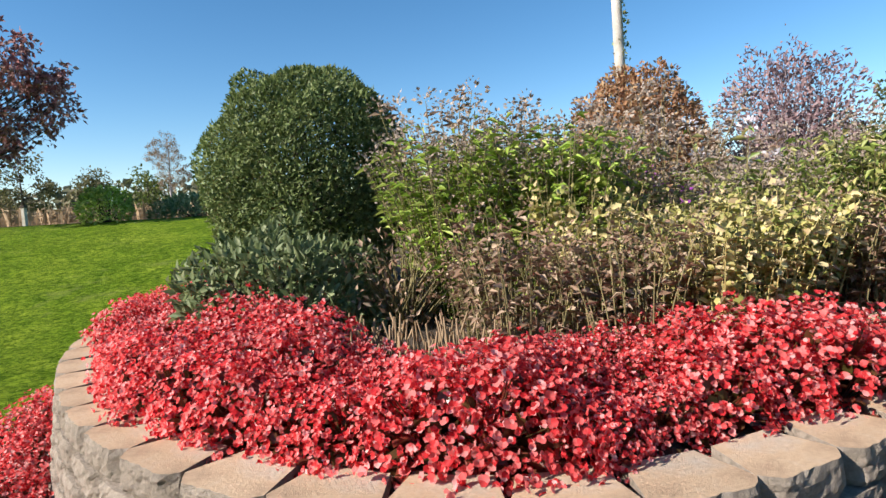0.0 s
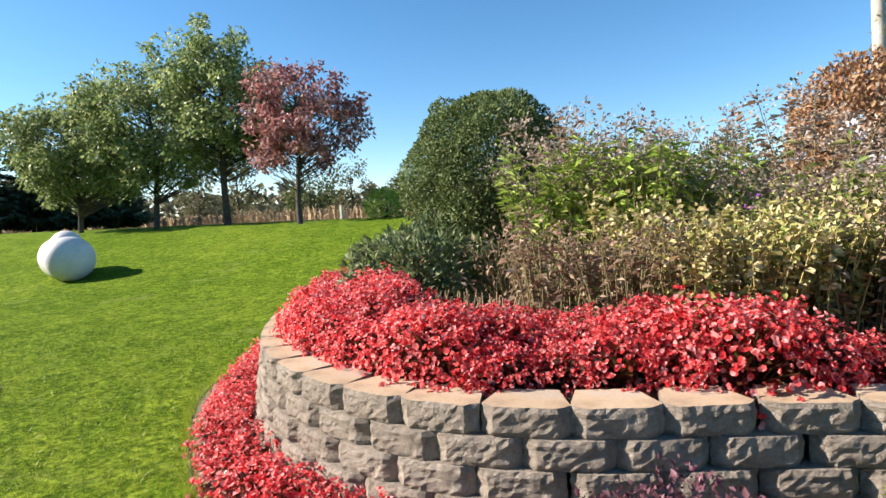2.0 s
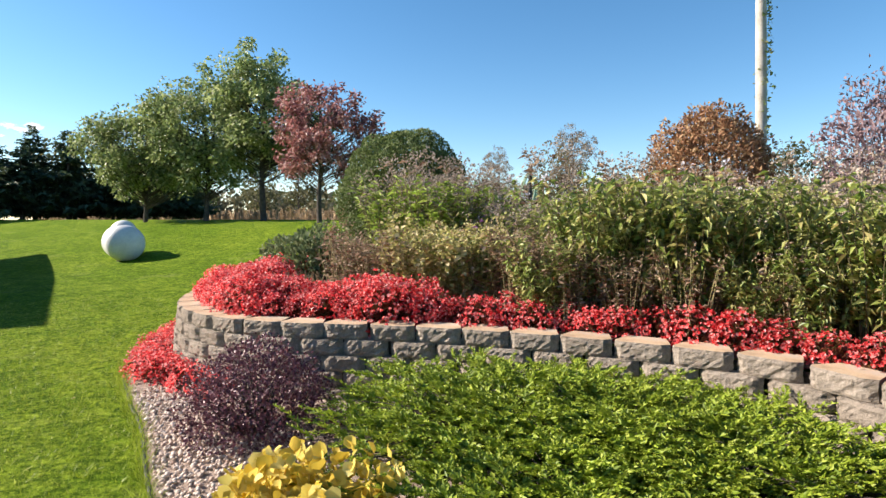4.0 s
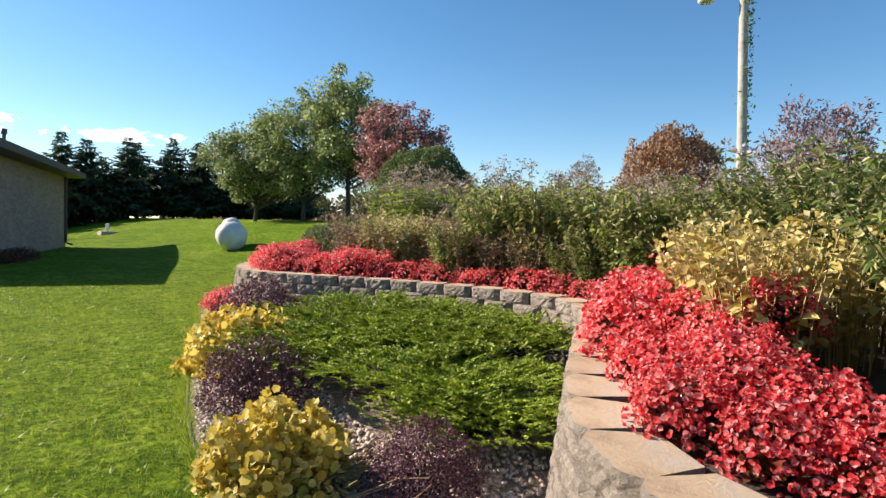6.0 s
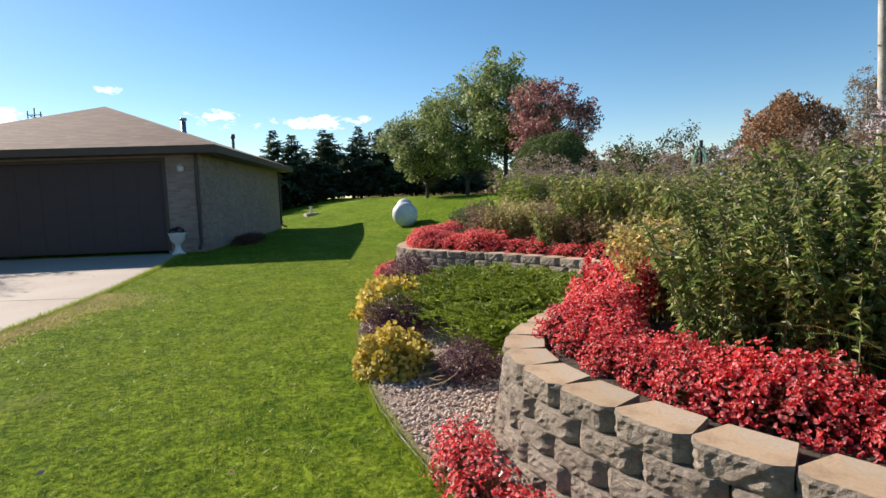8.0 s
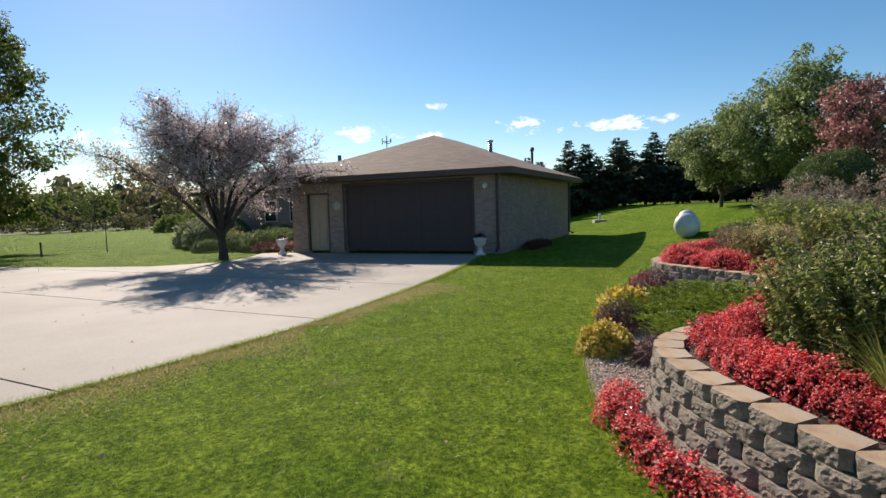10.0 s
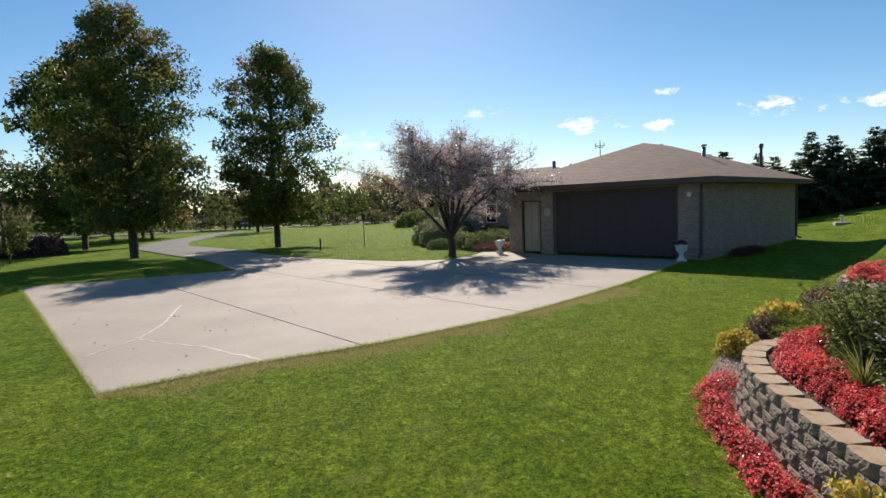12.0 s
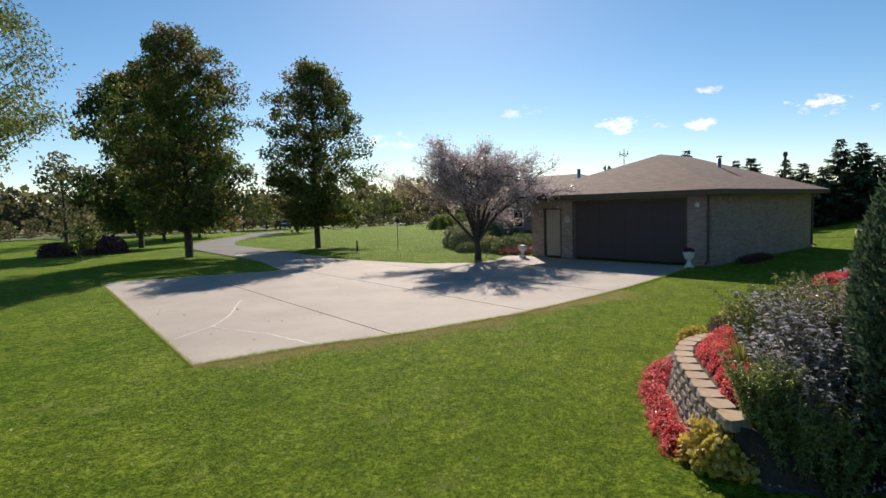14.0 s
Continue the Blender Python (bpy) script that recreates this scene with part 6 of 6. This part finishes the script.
far_brush("far_scrub", "low brown and green scrub beyond the road", 106, 186, 84, 112, 2.6, 0.55, 62)
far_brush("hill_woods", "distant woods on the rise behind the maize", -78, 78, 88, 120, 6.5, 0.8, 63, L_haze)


def corn_field():
    """Dry standing maize in rows beyond the lawn."""
    rng = np.random.default_rng(17)
    n = 5400
    row = rng.integers(0, 34, n)
    x = rng.uniform(-85, 6, n)
    y = 22 + row * 0.9 + 0.05 * (x + 20) * 0 + rng.normal(0, 0.06, n)
    z = gz(x, y)
    h = rng.uniform(0.6, 0.9, n)
    P, A, N, S = [], [], [], []
    for k in range(6):
        f = (k + 0.6) / 6
        a = rng.uniform(0, 2 * np.pi, n)
        P.append(np.stack([x, y, z + h * f * 0.95], 1))
        A.append(np.stack([np.cos(a), np.sin(a), rng.uniform(-0.6, 0.9, n)], 1))
        N.append(ball_dirs(rng, n) + (0, 0, 0.4))
        S.append(rng.uniform(0.2, 0.42, n))
    P.append(np.stack([x, y, z], 1))
    A.append(np.stack([rng.normal(0, 0.05, n), rng.normal(0, 0.05, n), np.ones(n)], 1))
    N.append(ball_dirs(rng, n))
    S.append(h * 1.1)
    V, F = leaves(np.concatenate(P), np.concatenate(A), np.concatenate(N), np.concatenate(S), 0.16)
    tagged(link("corn_crop", V, F, L_corn), "field of dry tan maize stalks", "corn field", kind="stuff")


corn_field()


def patch(name, pts, z, material, label, category):
    bm = bmesh.new()
    bm.faces.new([bm.verts.new((x, y, 0)) for x, y in pts])
    bmesh.ops.triangulate(bm, faces=bm.faces)
    for i in range(3):
        bmesh.ops.subdivide_edges(bm, edges=bm.edges, cuts=1, use_grid_fill=True)
    for v in bm.verts:
        v.co.z = float(gz(v.co.x, v.co.y)) + z
    bmesh.ops.recalc_face_normals(bm, faces=bm.faces)
    if bm.faces and sum(f.normal.z for f in bm.faces) < 0:
        bmesh.ops.reverse_faces(bm, faces=bm.faces)
    return tagged(part(name, bm, material), label, category, kind="structure")


patch("ground_field", [(-140, 21.5), (8, 21.5), (30, 60), (-140, 60)], 0.03, M_field, "dry soil and stubble under the maize", "field")
patch("ground_mulch", [(8.6, 0.05), (8.78, 0.3), (8.66, 0.6), (8.45, 1.0), (8.6, 1.7), (8.3, 2.4), (7.9, 2.9), (7.0, 2.6), (7.3, 1.2), (7.9, 0.7)], 0.012, M_mulch, "dark bark mulch with scattered gravel at the bed's open end", "mulch")
patch("ground_meadow", [(-150, -70), (-60, -92), (40, -130), (60, -190), (-180, -190)], 0.04, M_field, "tan wild meadow beyond the road", "meadow")


def post_lantern():
    t = thing("garden_lantern", ground_pose(-13.4, -19.1), "thin black post lantern on the lawn", "lantern")
    V, F = tubes([([(0, 0, -0.1), (0, 0, 1.55)], [0.018, 0.015])], 8)
    link("post", V, F, M_black, t)
    part("lamp_housing", lathe([(0.03, 1.5), (0.09, 1.55), (0.10, 1.72), (0.15, 1.75), (0.02, 1.86), (0.0, 1.87)], 10), M_black, t)
    s = thing("wooden_stake", ground_pose(-11.4, -20.5), "short wooden stake in the lawn", "stake")
    part("post", boxed(-0.03, 0.03, -0.03, 0.03, -0.1, 0.6, bevel=0.004), M_bark, s)
    f = thing("field_post", ground_pose(-15.4, 17.2), "short pale post at the field's edge", "post")
    part("post", boxed(-0.06, 0.06, -0.06, 0.06, -0.1, 0.62, bevel=0.006), M_pole, f)
    part("cap", boxed(-0.08, 0.08, -0.08, 0.08, 0.621, 0.70, bevel=0.01), M_bark, f)
    w = thing("vent_pipe", ground_pose(-25.5, 4.0), "short white vent pipe on a concrete base", "pipe")
    part("base", boxed(-0.5, 0.5, -0.35, 0.35, -0.1, 0.12, bevel=0.02), M_concrete, w)
    part("pipe", lathe([(0.07, 0.121), (0.07, 0.42), (0.10, 0.43), (0.10, 0.48), (0.0, 0.50)], 14), M_white, w, "white pipe")
    q = thing("tall_post", ground_pose(-28.5, 0.2), "tall dark metal post behind the garage", "post")
    V, F = tubes([([(0, 0, -0.1), (0, 0, 5.0)], [0.09, 0.08]), ([(0, 0, 5.0), (0, 0, 5.25), (0, 0, 5.251)], [0.13, 0.13, 0.0])], 10)
    link("post", V, F, M_trim, q)


post_lantern()


def car():
    """A dark car far off on the road."""
    c = thing("car", ground_pose(-54, -71.5, 62) @ Matrix.Translation((0, 0, 0.12)), "dark parked car on the distant road", "car")
    bm = bmesh.new()
    prof = [(-2.1, 0.35), (-2.1, 0.85), (-1.2, 0.95), (-0.7, 1.42), (0.8, 1.42), (1.35, 0.98), (2.15, 0.85), (2.2, 0.35)]
    a = [bm.verts.new((x, -0.85, z)) for x, z in prof]
    b = [bm.verts.new((x, 0.85, z)) for x, z in prof]
    bm.faces.new(a)
    bm.faces.new(b[::-1])
    for i in range(len(prof)):
        j = (i + 1) % len(prof)
        bm.faces.new((a[i], b[i], b[j], a[j]))
    bmesh.ops.recalc_face_normals(bm, faces=bm.faces)
    bmesh.ops.bevel(bm, geom=list(bm.edges), offset=0.06, segments=2, affect="EDGES")
    part("body", bm, plain_mat("dark_car_paint", (0.03, 0.035, 0.05), 0.25), c)
    for x in (-1.3, 1.35):
        for y in (-0.86, 0.70):
            w = part("wheel", lathe([(0.0, 0), (0.32, 0.0), (0.32, 0.16), (0.0, 0.16)], 18), M_black, c)
            w.matrix_local = pose(x, y + 0.16, 0.32, 90, 0, 0)
    for x0, x1, z0, z1 in ((-0.85, 0.0, 0.98, 1.34), (0.06, 0.95, 0.98, 1.34)):
        for y in (-0.862, 0.852):
            part("window", boxed(x0, x1, y, y + 0.01, z0, z1), M_glass, c)


car()

# ---- grass blades, fallen leaves ----



def in_poly(x, y, poly):
    inside = np.zeros(len(x), bool)
    for (x0, y0), (x1, y1) in zip(poly, poly[1:] + poly[:1]):
        hit = ((y0 > y) != (y1 > y)) & (x < (x1 - x0) * (y - y0) / (y1 - y0 + 1e-12) + x0)
        inside ^= hit
    return inside


def grass():
    rng = np.random.default_rng(19)
    walkline = np.array([(-0.1, -0.4), (1.1, -0.8), (3, -1.1), (5, -1.6), (7.1, -2), (9.5, -2.1), (11.4, -1.4), (13, -0.2), (14, 0.5)])
    n = 1500000
    x, y = rng.uniform(-7, 16, n), rng.uniform(-9, 5, n)
    d = np.min(np.hypot(x[:, None] - walkline[None, :, 0], y[:, None] - walkline[None, :, 1]), 1)
    keep = rng.random(n) < np.clip(0.6 / (0.6 + d) ** 1.5, 0.008, 0.3)
    keep &= ~in_poly(x, y, DRIVE)
    ex = np.interp(x, EDGE[:, 0], EDGE[:, 1])
    keep &= ~((x > -2.95) & (x < 8.64) & (y > ex - 0.01))
    x, y = x[keep], y[keep]
    m = len(x)
    # tufts
    lush = np.array([noise.noise((a * 1.7, b * 1.7, 0)) for a, b in zip(x[::40], y[::40])])
    h = rng.uniform(0.018, 0.045, m) * (1 + 0.3 * np.repeat(lush, 40)[:m])
    z = gz(x, y) - 0.004
    a = rng.uniform(0, 2 * np.pi, m)
    w = rng.uniform(0.0012, 0.0024, m)
    lean = rng.normal(0, 0.55, (m, 2)) * h[:, None]
    base = np.stack([x, y, z], 1)
    side = np.stack([np.cos(a) * w, np.sin(a) * w, 0 * a], 1)
    V = np.stack([base - side, base + side, base + np.c_[lean, h]], 1).reshape(-1, 3)
    F = np.arange(3 * m).reshape(-1, 3)
    tagged(link("grass_blades", V, F, M_grass), "short mown grass blades of the lawn", "grass", kind="stuff")
    # coarser tufts and clover standing out of the mown sward
    n = 48000
    x, y = rng.uniform(-6, 16, n), rng.uniform(-8, 3, n)
    ex = np.interp(x, EDGE[:, 0], EDGE[:, 1])
    keep = ~in_poly(x, y, DRIVE) & ~((x > -2.95) & (x < 8.64) & (y > ex - 0.02))
    x, y = x[keep], y[keep]
    k = np.repeat(np.arange(len(x)), 4)
    m = len(k)
    base = np.stack([x[k] + rng.normal(0, 0.012, m), y[k] + rng.normal(0, 0.012, m), 0 * k], 1)
    base[:, 2] = gz(base[:, 0], base[:, 1]) - 0.003
    a = rng.uniform(0, 2 * np.pi, m)
    h = rng.uniform(0.010, 0.026, m) * rng.uniform(0.6, 1.3, len(x))[k]
    side = np.stack([np.cos(a), np.sin(a), 0 * a], 1) * rng.uniform(0.003, 0.0065, m)[:, None]
    tip = base + np.c_[rng.normal(0, 1.0, (m, 2)) * h[:, None], h]
    V = np.stack([base - side, base + side, tip], 1).reshape(-1, 3)
    tagged(link("grass_tufts", V, np.arange(3 * m).reshape(-1, 3), M_grass), "coarser tufts in the mown lawn", "grass", kind="stuff")
    # a ragged fringe along the drive and the bed's edge
    line = np.vstack([catmull(DRIVE[:8], 0.01), catmull([DRIVE[0], DRIVE[-1]], 0.02)])
    k = rng.integers(0, len(line), 26000)
    p = line[k] + rng.normal(0, 0.025, (26000, 2))
    e = EDGE[rng.integers(0, len(EDGE), 9000)] + rng.normal(0, 0.02, (9000, 2)) + (0, -0.015)
    p = np.vstack([p, e])
    m = len(p)
    h = rng.uniform(0.03, 0.085, m)
    a = rng.uniform(0, 2 * np.pi, m)
    base = np.c_[p, np.maximum(gz(p[:, 0], p[:, 1]), LAWN) - 0.005]
    side = np.stack([np.cos(a) * 0.002, np.sin(a) * 0.002, 0 * a], 1)
    V = np.stack([base - side, base + side, base + np.c_[rng.normal(0, 0.6, (m, 2)) * h[:, None], h]], 1).reshape(-1, 3)
    tagged(link("grass_fringe", V, np.arange(3 * m).reshape(-1, 3), M_grass), "ragged grass along the drive's edge", "grass", kind="stuff")
    # grass burnt dry in a strip beside the concrete
    edge = catmull(DRIVE[:6], 0.01)
    m = 26000
    k = rng.integers(0, len(edge), m)
    side = unit(np.gradient(edge, axis=0))[k]
    lush = np.array([noise.noise((q[0] * 1.3, q[1] * 1.3, 3.0)) for q in edge])[k]
    off = np.abs(rng.normal(0, 0.30, m)) * np.clip(0.9 + 1.6 * lush, 0.15, 2.2)
    q = edge[k] + np.stack([side[:, 1], -side[:, 0]], 1) * off[:, None]
    out = in_poly(q[:, 0], q[:, 1], DRIVE)
    q = q[~out]
    m = len(q)
    h = rng.uniform(0.015, 0.04, m)
    a = rng.uniform(0, 2 * np.pi, m)
    base = np.c_[q, gz(q[:, 0], q[:, 1]) - 0.003]
    sd = np.stack([np.cos(a), np.sin(a), 0 * a], 1) * 0.0045
    V = np.stack([base - sd, base + sd, base + np.c_[rng.normal(0, 1.0, (m, 2)) * h[:, None], h]], 1).reshape(-1, 3)
    tagged(link("dry_grass", V, np.arange(3 * m).reshape(-1, 3), L_dry), "dry tan grass beside the drive", "grass", kind="stuff")
    n = 420
    x, y = rng.uniform(-8, 14, n), rng.uniform(-18, 0, n)
    on = in_poly(x, y, DRIVE)
    ex = np.interp(x, EDGE[:, 0], EDGE[:, 1])
    ok = on | ((y < ex - 0.1))
    x, y, on = x[ok], y[ok], on[ok]
    P = np.stack([x, y, np.where(on, DRIVE_Z + 0.006, gz(x, y) + 0.03)], 1)
    V, F = leaves(P, np.c_[rng.normal(0, 1, (len(x), 2)), rng.uniform(0, 0.3, len(x))], np.array([[0, 0, 1.0]]) + rng.normal(0, 0.3, P.shape), 0.05 * rng.uniform(0.5, 1.2, len(x)), 0.6)
    tagged(link("fallen_leaf_litter", V, F, L_brown), "fallen brown leaves on lawn and drive", "leaves", kind="stuff")



def mulch_stones():
    """Pale stones kicked into the mulch at the bed's open end."""
    rng = np.random.default_rng(23)
    VV, FF, base = [], [], 0
    src = stone_mesh(240)
    v0 = np.array([v.co[:] for v in src.vertices])
    f0 = np.array([p.vertices[:] for p in src.polygons])
    for i in range(420):
        x, y = rng.uniform(8.2, 8.75), rng.uniform(0.15, 1.9)
        if x > 8.78 - 0.33 * y:
            continue
        r = rng.uniform(0.008, 0.02)
        VV.append(v0 * r + (x, y, float(gz(x, y)) + 0.018))
        FF.append(f0 + base)
        base += len(v0)
    tagged(link("mulch_gravel", np.concatenate(VV), np.concatenate(FF), M_gravel_loose), "pale stones scattered over dark mulch", "gravel", kind="stuff")


mulch_stones()
grass()
